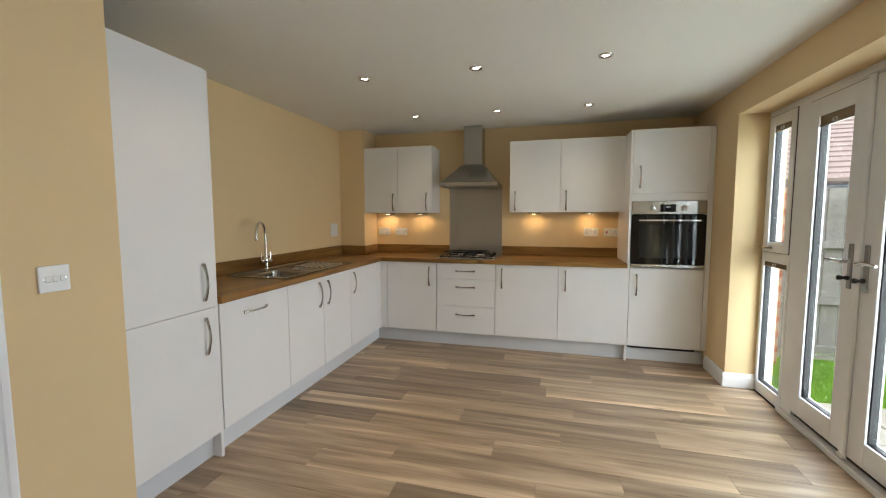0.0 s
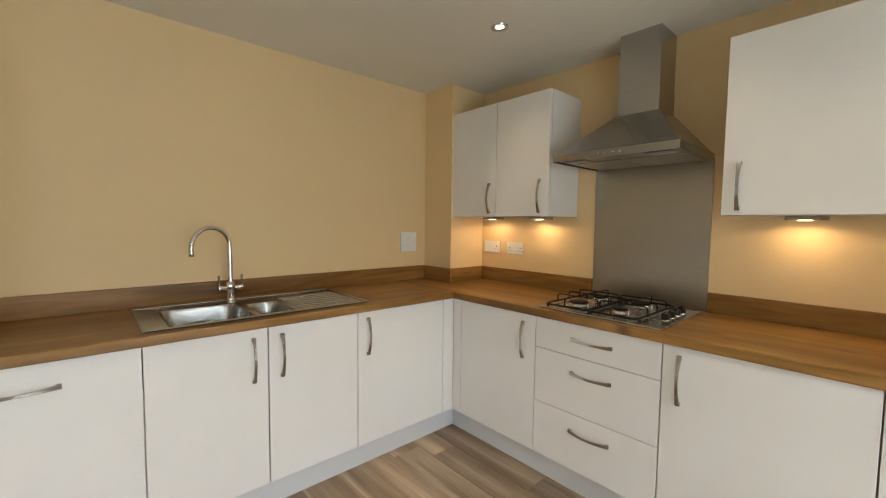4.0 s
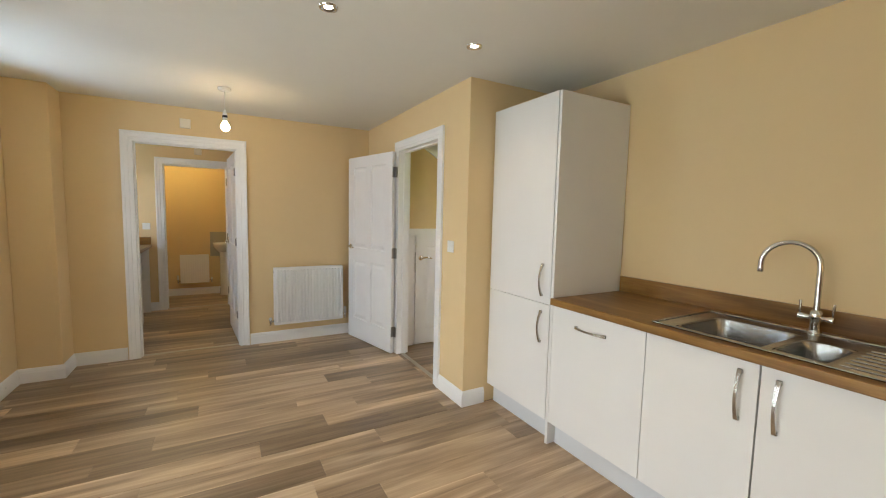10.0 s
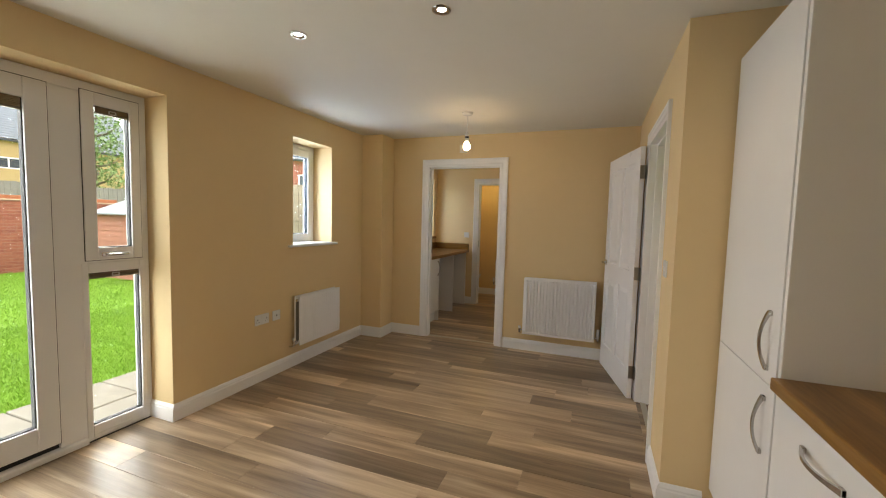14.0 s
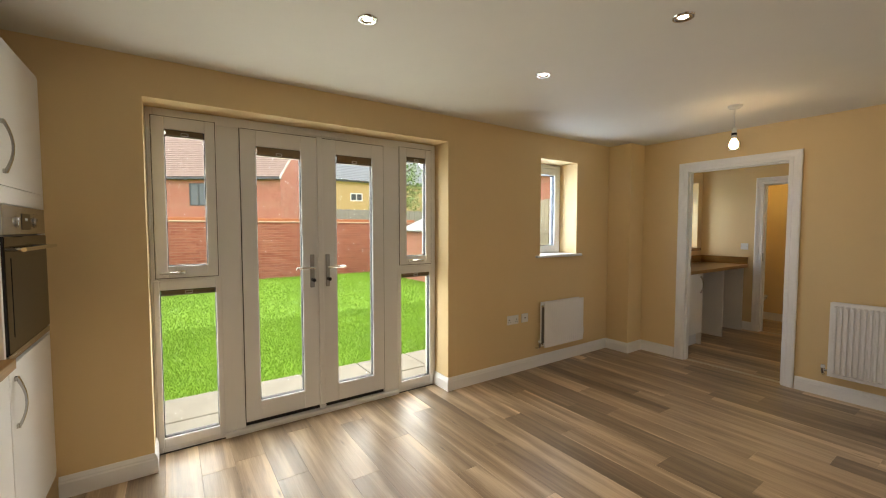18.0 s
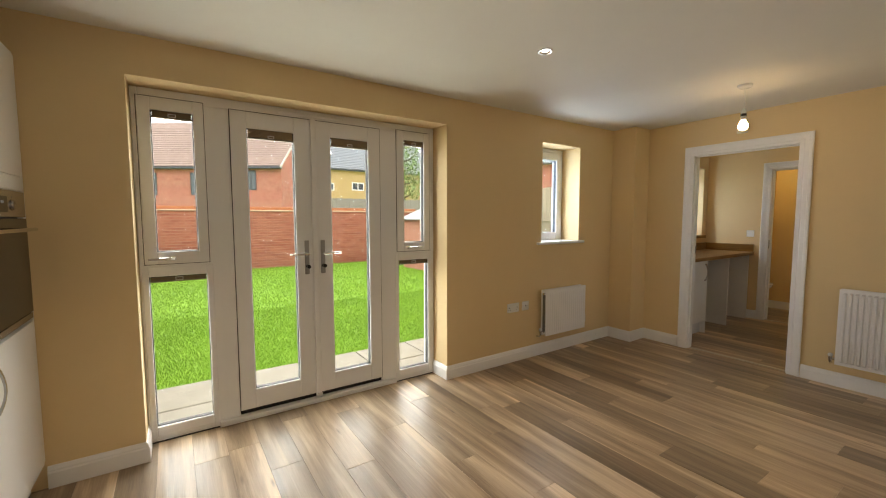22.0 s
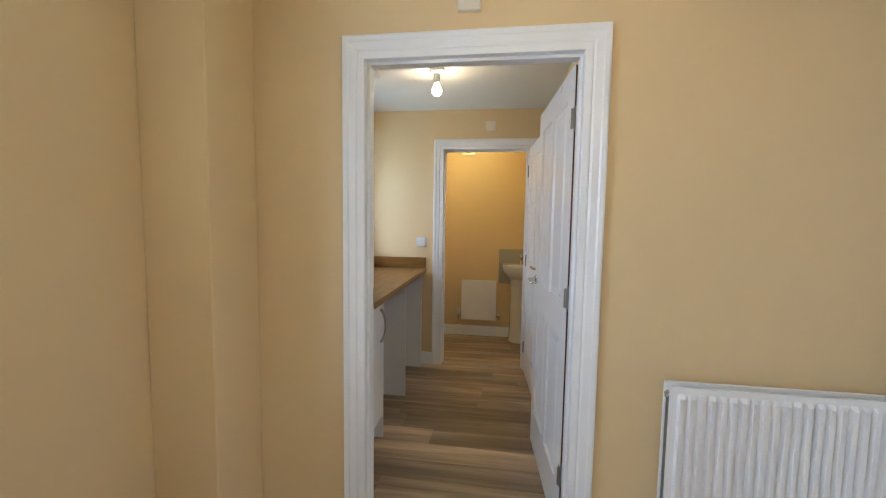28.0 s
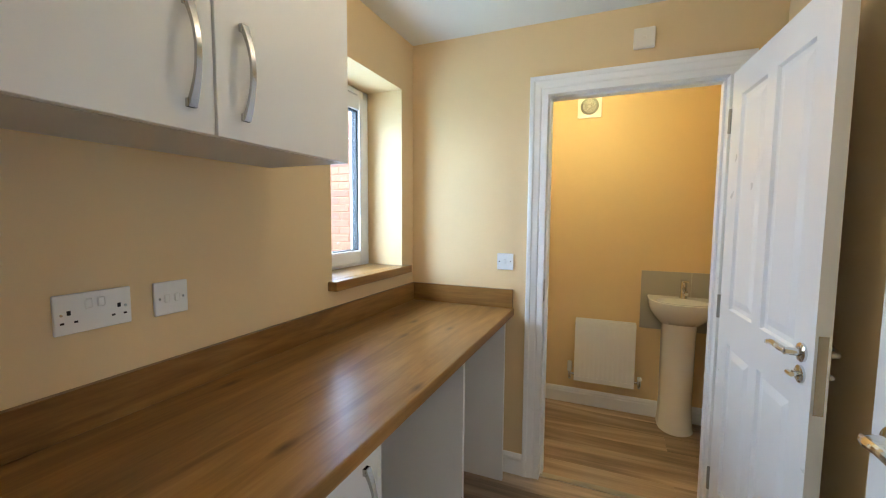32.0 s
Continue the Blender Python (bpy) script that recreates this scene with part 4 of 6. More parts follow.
# ---- oven ----
ov = thing("oven", (1.24, 4.842, 0.885), "built-in electric oven with black glass door", "oven")
part("chassis", bx(0.022, 0.583, 0.024, 0.55, 0.0, 0.585), BLACKP, ov)
pn = part("control_panel", bx(0.003, 0.602, 0.0, 0.023, 0.478, 0.593, 0.002), STEEL, ov)
part("display", bx(0.235, 0.36, -0.0015, 0.002, 0.498, 0.565, 0.001), DARKGL, pn, "black oven clock display")
DIGIT = plain("pale_digit", (0.55, 0.6, 0.6), 0.4)
for k in range(4):
    part("digit_bar", bx(0.281 + 0.0075 * k + (0.004 if k > 1 else 0), 0.2865 + 0.0075 * k + (0.004 if k > 1 else 0), -0.0022, -0.0014, 0.536, 0.546), DIGIT, pn)
for x in (0.172, 0.423):
    kn = part("knob", lathe([(0.024, 0), (0.024, 0.002), (0.0205, 0.003), (0.0195, 0.008), (0.018, 0.009), (0, 0.009)], 24, m=pose(x, 0, 0.53, 90)), STEEL, pn, smooth=True)
    part("mark", bx(x - 0.0007, x + 0.0007, -0.0098, -0.0088, 0.534, 0.546), BLACKP, kn)
    part("symbol", bx(x - 0.004, x + 0.004, -0.0006, 0.001, 0.562, 0.567), BLACKP, pn)
dr = part("oven_door", bx(0.003, 0.602, -0.002, 0.022, 0.03, 0.472, 0.003), DARKGL, ov, "black glass oven door")
part("inner_window", bx(0.07, 0.535, -0.0035, -0.002, 0.085, 0.39, 0.0), plain("smoked_oven_window", (0.014, 0.017, 0.017), 0.02, vary=0.2, relief=0.0), dr)
bm = tube([(0.055, -0.042, 0.422), (0.55, -0.042, 0.422)], 0.0085, 12)
for x in (0.075, 0.53):
    tube([(x, -0.002, 0.422), (x, -0.042, 0.422)], 0.007, 8, bm)
part("handle", bm, CHROME, dr, "steel bar oven handle", smooth=True)
part("lower_trim", bx(0.003, 0.602, 0.0, 0.022, 0.0, 0.027, 0.002), STEEL, ov)

# ---- lamps under the wall cabinets ----
LED = glow("warm_led_disc", (1.0, 0.74, 0.40), 30.0)
for x, y in ((-1.335, 5.33), (-0.93, 5.33), (0.36, 5.33), (0.93, 5.33)):
    lp = thing("under_cabinet_light", (x, y, 1.3865), "lit triangular steel lamp under the wall cabinet", "light", "under-cabinet lights")
    part("housing", prism([(-0.07, 0.045), (0.07, 0.045), (0.07, 0.03), (0.05, -0.05), (-0.05, -0.05), (-0.07, 0.03)], -0.017, -0.0005, lambda p, q, s: (p, q, s)), STEEL, lp)
    part("lens", lathe([(0.024, -0.0172), (0.023, -0.0182), (0, -0.0186)], 20), LED, lp, "glowing warm lens")
    la = bpy.data.lights.new("under_cabinet_lamp", "SPOT")
    la.energy, la.color, la.spot_size, la.spot_blend, la.shadow_soft_size = UNDER_W, (1.0, 0.7, 0.37), radians(176), 0.3, 0.025
    new("under_cabinet_lamp", la).matrix_world = pose(x, y, 1.355)

# ---- patio doors and windows ----
FX = 2.09  # inner face of the patio doors


def bar(bm, y0, y1, z0, z1, x0=0.0, x1=0.07, b=0.004):
    bx(x0, x1, y0, y1, z0, z1, b, bm, 2)


def hframe(bm, y0, y1, z0, z1, w, x0, x1):
    """A rectangular frame of width w: w is one width, or (low side, high side, bottom, top)."""
    s, r, lo, hi = (w, w, w, w) if isinstance(w, (int, float)) else w
    bx(x0, x1, y0, y0 + s, z0, z1, 0.004, bm, 2)
    bx(x0, x1, y1 - r, y1, z0, z1, 0.004, bm, 2)
    bx(x0 + 0.001, x1, y0 + s, y1 - r, z0, z0 + lo, 0.004, bm, 2)
    bx(x0 + 0.001, x1, y0 + s, y1 - r, z1 - hi, z1, 0.004, bm, 2)


def glazed(owner, name, y0, y1, z0, z1, w, x0, blind=0.0):
    """A sash or leaf: frame, bead, double glazing, and where it has one a retracted pleated blind."""
    bm = bmesh.new()
    hframe(bm, y0, y1, z0, z1, w, x0, x0 + 0.062)
    s, r, lo, hi = (w, w, w, w) if isinstance(w, (int, float)) else w
    sash = part(name, bm, UPVC, owner)
    gy0, gy1, gz0, gz1 = y0 + s, y1 - r, z0 + lo, z1 - hi
    bm = bmesh.new()
    hframe(bm, gy0 - 0.001, gy1 + 0.001, gz0 - 0.001, gz1 + 0.001, 0.006, x0 + 0.012, x0 + 0.05)
    part("gasket", bm, GASKET_SHADE, sash)
    for dx in (0.022, 0.044):
        p = part("pane", bx(x0 + dx, x0 + dx + 0.004, gy0 + 0.003, gy1 - 0.003, gz0 + 0.003, gz1 - 0.003), GLASS, sash, "clear double-glazed pane")
        p.visible_shadow = False
    if blind:
        bm = bmesh.new()
        n = 6
        for k in range(n):
            z = gz1 - 0.004 - blind * (k + 1) / n
            prism([(0, 0), (0.016, blind / n * 0.5), (0, blind / n), (0.004, blind / n * 0.5)], gy0 + 0.008, gy1 - 0.008, lambda p, q, t: (x0 + 0.003 + p, t, z + q), bm)
        bl = part("blind", bm, BLIND, sash, "retracted brown pleated blind")
        part("bottom_rail", bx(x0 + 0.001, x0 + 0.02, gy0 + 0.006, gy1 - 0.006, gz1 - blind - 0.014, gz1 - blind - 0.004, 0.001), plain("bronze_rail", (0.2, 0.16, 0.11), 0.4), bl)
        c = (gy0 + gy1) / 2
        bm = bmesh.new()
        hframe(bm, c - 0.02, c + 0.02, gz1 - blind - 0.006, gz1 - blind + 0.014, 0.004, x0 - 0.004, x0 + 0.002)
        part("pull", bm, WPLAST, bl, "small white blind pull")
    return sash


def casement_handle(owner, y, z, x0, flip=1):
    bm = bx(x0 - 0.012, x0, y - 0.03, y + 0.03, z - 0.011, z + 0.011, 0.004)
    tube([(x0 - 0.012, y, z), (x0 - 0.03, y + flip * 0.005, z), (x0 - 0.034, y + flip * 0.04, z), (x0 - 0.03, y + flip * 0.105, z)], [0.009, 0.009, 0.0075, 0.006], 8, bm)
    return part("handle", bm, CHROME, owner, "chrome casement handle", smooth=True)


pd = thing("door_patio", (FX, 0, 0), "white plastic French doors with glazed side panels", "patio doors", kind="structure")
Y0, Y1, ZH = PATIO[0] + 0.002, PATIO[1] - 0.002, PATIO[2] - 0.002
ML, MR = (2.745, 2.907), (3.945, 4.102)  # mullions on both sides of the leaves
for nm, y0, y1, z0, z1, d in (("jamb", Y0, Y0 + 0.055, 0, ZH, 0), ("jamb", Y1 - 0.035, Y1, 0, ZH, 0), ("head", Y0 + 0.045, Y1 - 0.035, ZH - 0.062, ZH, 0.001), ("sill", Y0 + 0.045, ML[0], 0.0, 0.045, 0.001),
                              ("sill", MR[1], Y1 - 0.035, 0.0, 0.045, 0.001), ("mullion", *ML, 0, ZH - 0.062, 0), ("mullion", *MR, 0, ZH - 0.062, 0), ("transom", Y0 + 0.045, ML[0], 1.045, 1.115, 0.001), ("transom", MR[1], Y1 - 0.035, 1.045, 1.115, 0.001)):
    bm = bmesh.new()
    bar(bm, y0, y1, z0, z1, d)
    part(nm, bm, UPVC, pd)
part("threshold", bx(-0.03, 0.09, 2.785, 4.07, 0.0, 0.035, 0.006, seg=2), UPVC, pd, "low pale threshold")
part("seal", bx(0.018, 0.06, 2.908, 3.944, 0.035, 0.085), GASKET_SHADE, pd, "black door seal")
part("trickle_vent", bx(-0.012, 0.0, 3.2, 3.65, 2.062, 2.085, 0.004), UPVC, pd)
for nm, y0, y1 in (("leaf", 3.427, 3.943), ("leaf", 2.909, 3.423)):
    lf = glazed(pd, nm, y0, y1, 0.07, 2.046, (0.126, 0.095, 0.13, 0.105) if y0 > 3.2 else (0.097, 0.125, 0.13, 0.105), -0.012, 0.05)
    # Thin black ring that paints the shadow gap round the leaf.
    bm = bmesh.new()
    hframe(bm, y0 - 0.004, y1 + 0.004, 0.066, 2.05, 0.005, -0.005, -0.0005)
    part("gap_shade_line", bm, GASKET_SHADE, lf)
    s = 1 if y0 > 3.2 else -1
    hy = 3.486 if s > 0 else 3.372
    hp = part("handle_plate", bx(-0.022, -0.012, hy - 0.016, hy + 0.016, 0.958, 1.2, 0.005, seg=2), PLATE, lf, "satin handle plate")
    bm = tube([(-0.022, hy, 1.105), (-0.06, hy, 1.105), (-0.064, hy + s * 0.03, 1.106), (-0.062, hy + s * 0.08, 1.108), (-0.058, hy + s * 0.125, 1.105)], [0.009, 0.009, 0.009, 0.008, 0.007], 10)
    part("lever", bm, CHROME, hp, smooth=True)
    part("lock", lathe([(0.012, 0), (0.012, 0.012), (0.008, 0.014), (0.008, 0.03), (0.013, 0.032), (0.013, 0.045), (0, 0.047)], 14, m=pose(-0.022, hy, 1.017, 0, -90)), BLACKP, hp, smooth=True)
part("meeting_cover", bx(-0.03, -0.012, 3.405, 3.445, 0.062, 2.05, 0.006, seg=2), UPVC, pd)
part("meeting_foot", bx(-0.04, -0.012, 3.402, 3.448, 0.05, 0.075, 0.006, seg=2), UPVC, pd)
for y0, y1, g0, g1 in ((2.452, 2.76, 2.466, 2.748), (4.086, 4.416, 4.1, 4.4)):
    ss = glazed(pd, "sash", y0, y1, 1.085, 2.06, (0.055, 0.064, 0.073, 0.073), -0.01, 0.03)
    # The sash gets its gap shade as a black ring too.
    bm = bmesh.new()
    hframe(bm, y0 - 0.003, y1 + 0.003, 1.082, 2.063, 0.004, -0.004, -0.0005)
    part("gap_shade_line", bm, GASKET_SHADE, ss)
    casement_handle(ss, (y0 + y1) / 2 + (0.05 if y0 < 3 else 0.04), 1.118, -0.01, -1 if y0 < 3 else 1)
    glazed(pd, "fixed_light", g0 - 0.032, g1 + 0.032, 0.03, 1.07, (0.032, 0.032, 0.06, 0.06), -0.004, 0.02)


def window(name, y0, y1, z0, z1, x, m_label, w_sash=0.06):
    w = thing(name, (x, 0, 0), m_label, "window", kind="structure")
    bm = bmesh.new()
    hframe(bm, y0, y1, z0, z1, 0.045, 0.0, 0.07)
    part("window_frame", bm, UPVC, w)
    part("trickle_vent", bx(-0.012, 0.0, y0 + 0.1, y1 - 0.1, z1 - 0.035, z1 - 0.01, 0.003), UPVC, w)
    glazed(w, "sash", y0 + 0.03, y1 - 0.03, z0 + 0.03, z1 - 0.045, w_sash, -0.012)
    return w


window("window_kitchen", KWIN[0] + 0.002, KWIN[1] - 0.002, KWIN[2] + 0.004, KWIN[3] - 0.002, 2.115, "white plastic casement window in a deep plaster reveal", 0.07)
bm = bx(XR - 0.03, 2.115, KWIN[0] + 0.001, KWIN[1] - 0.001, KWIN[2] - 0.003, KWIN[2] + 0.021, 0.0)
bx(XR - 0.034, XR - 0.0005, 0.655, 1.355, KWIN[2] - 0.003, KWIN[2] + 0.021, 0.008, bm, 3)
tagged(obj("window_sill", bm, GLOSS), "white painted window board with rounded nosing", "window sill", kind="structure")
window("window_utility", UWIN[0] + 0.002, UWIN[1] - 0.002, UWIN[2] + 0.004, UWIN[3] - 0.002, 2.1, "white plastic utility window in a plaster reveal", 0.068)
bm = bx(XR - 0.045, XR - 0.0005, UWIN[0] - 0.035, UWIN[1] + 0.03, UWIN[2] - 0.02, UWIN[2] + 0.02, 0.003)
bx(XR, 2.1, UWIN[0] + 0.001, UWIN[1] - 0.001, UWIN[2] - 0.002, UWIN[2] + 0.02, 0, bm)
tagged(obj("window_sill", bm, TOPY), "oak-effect window board above the utility worktop", "window sill", kind="structure")


# ---- sockets and switches ----
def plate(name, m, label, w, h=0.086, parts=()):
    """Wall plate in its own axes: face toward -y, middle at the origin. parts: (kind, x, z)."""
    p = thing(name, m, label, "socket" if "socket" in name else "switch", "wall plates")
    part("faceplate", bx(-w / 2, w / 2, -0.009, -0.0005, -h / 2, h / 2, 0.003, seg=2), WPLAST, p)
    for kind, x, z in parts:
        if kind == "rocker":
            part("rocker", bx(x - 0.007, x + 0.007, -0.0125, -0.008, z - 0.011, z + 0.011, 0.002), WPLAST, p)
        elif kind == "red":
            part("rocker", bx(x - 0.008, x + 0.008, -0.0125, -0.008, z - 0.012, z + 0.012, 0.002), RED, p, "red cooker switch")
        elif kind == "holes":
            bm = bx(x - 0.0035, x + 0.0035, -0.0094, -0.0088, z + 0.006, z + 0.016)
            bx(x - 0.0155, x - 0.0085, -0.0094, -0.0088, z - 0.012, z - 0.0075, 0, bm)
            bx(x + 0.0085, x + 0.0155, -0.0094, -0.0088, z - 0.012, z - 0.0075, 0, bm)
            part("pin_holes", bm, BLACKP, p)
        elif kind == "dot":
            part("terminal", lathe([(0.007, 0), (0.006, 0.003), (0, 0.003)], 12, m=pose(x, -0.009, z, 90)), BLACKP, p)
    for sx in (-1, 1):
        if w > 0.08:
            part("screw", lathe([(0.0033, 0), (0.0028, 0.001), (0, 0.001)], 8, m=pose(sx * (w / 2 - 0.013), -0.009, 0, 90)), CHROME, p)
    return p


SOCK = (("holes", -0.047, -0.008), ("holes", 0.047, -0.008), ("rocker", -0.012, 0.018), ("rocker", 0.012, 0.018))
onN = lambda x, z: pose(x, YN, z)
onW = lambda y, z, x=XW: pose(x, y, z, 0, 0, 90)
onE = lambda y, z, x=XR: pose(x, y, z, 0, 0, -90)
plate("switched_spur_socket", onN(-1.425, 1.165), "white switched spur plate above the upstand", 0.146, parts=(("rocker", 0.0, 0.0), ("holes", 0.045, -0.005)))
plate("double_socket", onN(-1.205, 1.163), "white double power socket under the wall cabinet", 0.146, parts=SOCK)
plate("double_socket", onN(0.952, 1.174), "white double power socket above the upstand", 0.146, parts=SOCK)
plate("cooker_switch_socket", onN(1.152, 1.174), "white cooker control plate with red switch", 0.146, parts=(("red", -0.042, 0.0), ("holes", 0.042, -0.006), ("rocker", 0.012, 0.02)))
plate("grid_switch", onW(4.938, 1.195), "large white grid switch above the sink worktop", 0.146, 0.146, parts=(("rocker", 0, 0.035), ("rocker", -0.042, -0.03), ("rocker", -0.014, -0.03), ("rocker", 0.014, -0.03), ("rocker", 0.042, -0.03)))
plate("double_socket", onE(1.655, 0.517), "white double power socket near the skirting", 0.146, parts=SOCK)
plate("aerial_socket", onE(1.495, 0.518), "white single aerial socket near the radiator", 0.086, parts=(("dot", 0, 0),))
plate("light_switch", pose(XH, 1.8, 1.15, 0, 0, 90), "white three-gang light switch beside the hall door", 0.086, parts=(("rocker", -0.02, 0), ("rocker", 0, 0), ("rocker", 0.02, 0)))


# ---- radiators ----
# Dark grey holds the shade between radiator panels and in the extractor bowl.
SHADE_GREY = plain("shade_grey_metal", (0.2, 0.2, 0.19), 0.5, 0.6)
def radiator(m, w, h, label, flutes=True, valves=(1, 1), dep=0.015):
    """Panel radiator: its own x along the wall, -y toward the room, wall at y=0; z=0 is its foot."""
    r = thing("radiator", m, label, "radiator", "radiators")
    D = 0.1
    bm, n = bmesh.new(), max(6, round(w / 0.0333))
    prof = []
    for k in range(n):
        a, p = -w / 2 + 0.012 + (w - 0.024) * k / n, (w - 0.024) / n
        prof += [(a, 0), (a + p * 0.3, 0), (a + p * 0.44, -dep), (a + p * 0.86, -dep)]
    prof = [(-w / 2, 0.0)] + prof + [(w / 2 - 0.012, 0), (w / 2, 0.0)]
    zs = [0.0, 0.022, 0.035, h - 0.035, h - 0.022, h]
    flat = [0, 0, 1, 1, 0, 0]
    rows = [[bm.verts.new((x, -D + 0.008 + (y if f else 0), z)) for x, y in prof] for z, f in zip(zs, flat)]
    for a, b in zip(rows, rows[1:]):
        for k in range(len(prof) - 1):
            bm.faces.new([a[k], a[k + 1], b[k + 1], b[k]])
    bx(-w / 2, w / 2, -D + 0.0085, -D + 0.022, 0.0, h, 0.003, bm)
    part("front_panel", bm, GLOSS, r)
    if dep < 0.01:
        for z in (0.028, h - 0.034):
            for k in range(n):
                c = -w / 2 + 0.012 + (w - 0.024) * (k + 0.64) / n
                part("flute_end", bx(c - 0.0075, c + 0.0075, -D + 0.004, -D + 0.0075, z, z + 0.006, 0.001), GLOSS, r)
    part("back_panel", bx(-w / 2, w / 2, -0.04, -0.026, 0.0, h, 0.003, seg=2), GLOSS, r)
    fin = part("convector_fin", bx(-0.006, 0.006, -D + 0.03, -0.041, 0.03, h - 0.03), SHADE_GREY, r, "convector fin greyed for the shade between the panels")
    fin.location.x = -w / 2 + 0.012
    for k in range(1, n):
        f2 = fin.copy()
        scene.collection.objects.link(f2)
        f2.location.x = -w / 2 + 0.012 + (w - 0.024) * k / (n - 1)
    for s in (-1, 1):
        for z in (h - 0.04, 0.035):
            part("header_pipe", tube([(s * (w / 2 - 0.016), -0.03, z), (s * (w / 2 - 0.016), -D + 0.012, z)], 0.012, 10), GLOSS, r, smooth=True)
            part("plug", tube([(s * (w / 2 - 0.012), -0.057, z), (s * (w / 2 + 0.004), -0.057, z)], 0.011, 10), CHROME, r, smooth=True)
    for s in (-1, 1):
        part("bracket", bx(s * w * 0.3 - 0.015, s * w * 0.3 + 0.015, -0.026, -0.0005, 0.03, h - 0.04), GLOSS, r)
        c = -0.055
        v = part("valve", tube([(s * (w / 2 - 0.004), c, 0.035), (s * (w / 2 + 0.03), c, 0.035), (s * (w / 2 + 0.034), c, 0.032)], [0.009, 0.009, 0.012], 10), CHROME, r, smooth=True)
        tall = s == valves[0]
        part("valve_body", tube([(s * (w / 2 + 0.034), c, 0.005), (s * (w / 2 + 0.034), c, 0.03), (s * (w / 2 + 0.034), c, 0.055)], [0.009, 0.0125, 0.0115], 12), CHROME, v, smooth=True)
        part("valve_head", tube([(s * (w / 2 + 0.034), c, 0.05), (s * (w / 2 + 0.034), c, 0.06), (s * (w / 2 + 0.034), c, 0.125 if tall else 0.075)], [0.012, 0.0165, 0.0145 if tall else 0.012], 14), WPLAST, v, smooth=True)
        pts = [(s * (w / 2 + 0.034), c, 0.008), (s * (w / 2 + 0.034), c + 0.02, -0.008), (s * (w / 2 + 0.034), -0.001, -0.012)]
        part("pipe", tube(pts, 0.0075, 10), WPLAST if not flutes else CHROME, v, smooth=True)
    return r


radiator(pose(-0.343, YU, 0.197, 0, 0, 180), 0.715, 0.6, "white fluted panel radiator on the utility wall", valves=(1, 1))
radiator(pose(XR, 1.0, 0.205, 0, 0, -90), 0.6, 0.45, "white shallow-fluted double panel radiator below the kitchen window", valves=(1, 1), dep=0.0025)

# ---- ceiling lights ----
SPOT_GLOW = glow("white_downlight_lens", (1.0, 0.95, 0.86), 22.0)
for x in (-0.765, 0.035, 0.838):
    for y in (2.435, 3.58, 4.7):
        d = thing("downlight", (x, y, H), "lit recessed chrome ceiling downlight", "downlight", "ceiling downlights")
        part("bezel", lathe([(0.02, -0.0008), (0.026, -0.004), (0.034, -0.0075), (0.042, -0.006), (0.045, -0.0005)], 28), CHROME, d, smooth=True)
        part("lens", lathe([(0.0205, -0.0012), (0.016, -0.0018), (0, -0.002)], 20), SPOT_GLOW, d, "bright white lens")
        la = bpy.data.lights.new("downlight_lamp", "SPOT")
        la.energy, la.color, la.spot_size, la.spot_blend, la.shadow_soft_size = DOWN_W, (1.0, 0.84, 0.62), radians(116), 0.85, 0.03
        new("downlight_lamp", la).matrix_world = pose(x, y, H - 0.012)
BULBG = glow("warm_bulb", (1.0, 0.78, 0.45), BULB)


def bulb(owner, z, mat):
    """Lit frosted lamp, cap up at z."""
    part("bulb", lathe([(0.012, z), (0.0135, z - 0.01), (0.0225, z - 0.02), (0.0285, z - 0.033), (0.0305, z - 0.047), (0.0285, z - 0.061), (0.02, z - 0.0725), (0.01, z - 0.077), (0, z - 0.0785)], 24), mat, owner, "lit frosted bulb", smooth=True)


pl = thing("pendant_light", (0.437, 0.76, H), "bare lit bulb on a white ceiling pendant", "pendant light")
part("ceiling_rose", lathe([(0.047, -0.0005), (0.046, -0.012), (0.036, -0.022), (0.012, -0.026), (0, -0.026)], 28), WPLAST, pl, smooth=True)
part("flex", tube([(0, 0, -0.02), (0, 0, -0.17)], 0.003, 8), WPLAST, pl)
part("lamp_holder", lathe([(0.004, -0.165), (0.012, -0.175), (0.0165, -0.195), (0.0165, -0.235), (0.019, -0.236), (0.019, -0.252), (0.0, -0.252)], 20), WPLAST, pl, smooth=True)
part("collar", lathe([(0.0172, -0.206), (0.0186, -0.208), (0.0186, -0.222), (0.0172, -0.224)], 20), BLACKP, pl)
bulb(pl, -0.248, BULBG)

# ---- doors ----
panel_door("door_hall", 0.82, pose(-0.972, 0.768, 0, 0, 0, -76.5), "open white four-panel door to the hall")
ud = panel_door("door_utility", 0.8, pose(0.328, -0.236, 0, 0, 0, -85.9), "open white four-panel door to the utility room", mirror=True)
# Dark strip: the shade of the hinge gap, painted along the leaf's edge.
part("hinge_gap_shade", bx(-0.0012, 0.0, -0.002, 0.014, 0.01, 1.97), plain("gap_shade_brown", (0.09, 0.03, 0.014), 0.7, vary=0.2), ud, "dark brown strip painting the shade of the hinge gap")
panel_door("door_cloakroom", 0.735, pose(0.372, YC + 0.02, 0, 0, 0, 94.0), "open white four-panel cloakroom door with lock", lock=True)
setting("trim", bx(UDOOR[1] - 0.0262, UDOOR[1] - 0.0236, YU2 - 0.008, YU2 + 0.028, 0.985, 1.065), NICKEL, "steel strike plate on the door lining", "strike plate")
setting("trim", bx(WDOOR[1] - 0.0262, WDOOR[1] - 0.0236, YC - 0.036, YC - 0.006, 0.95, 1.06), NICKEL, "steel strike plate on the door lining", "strike plate")

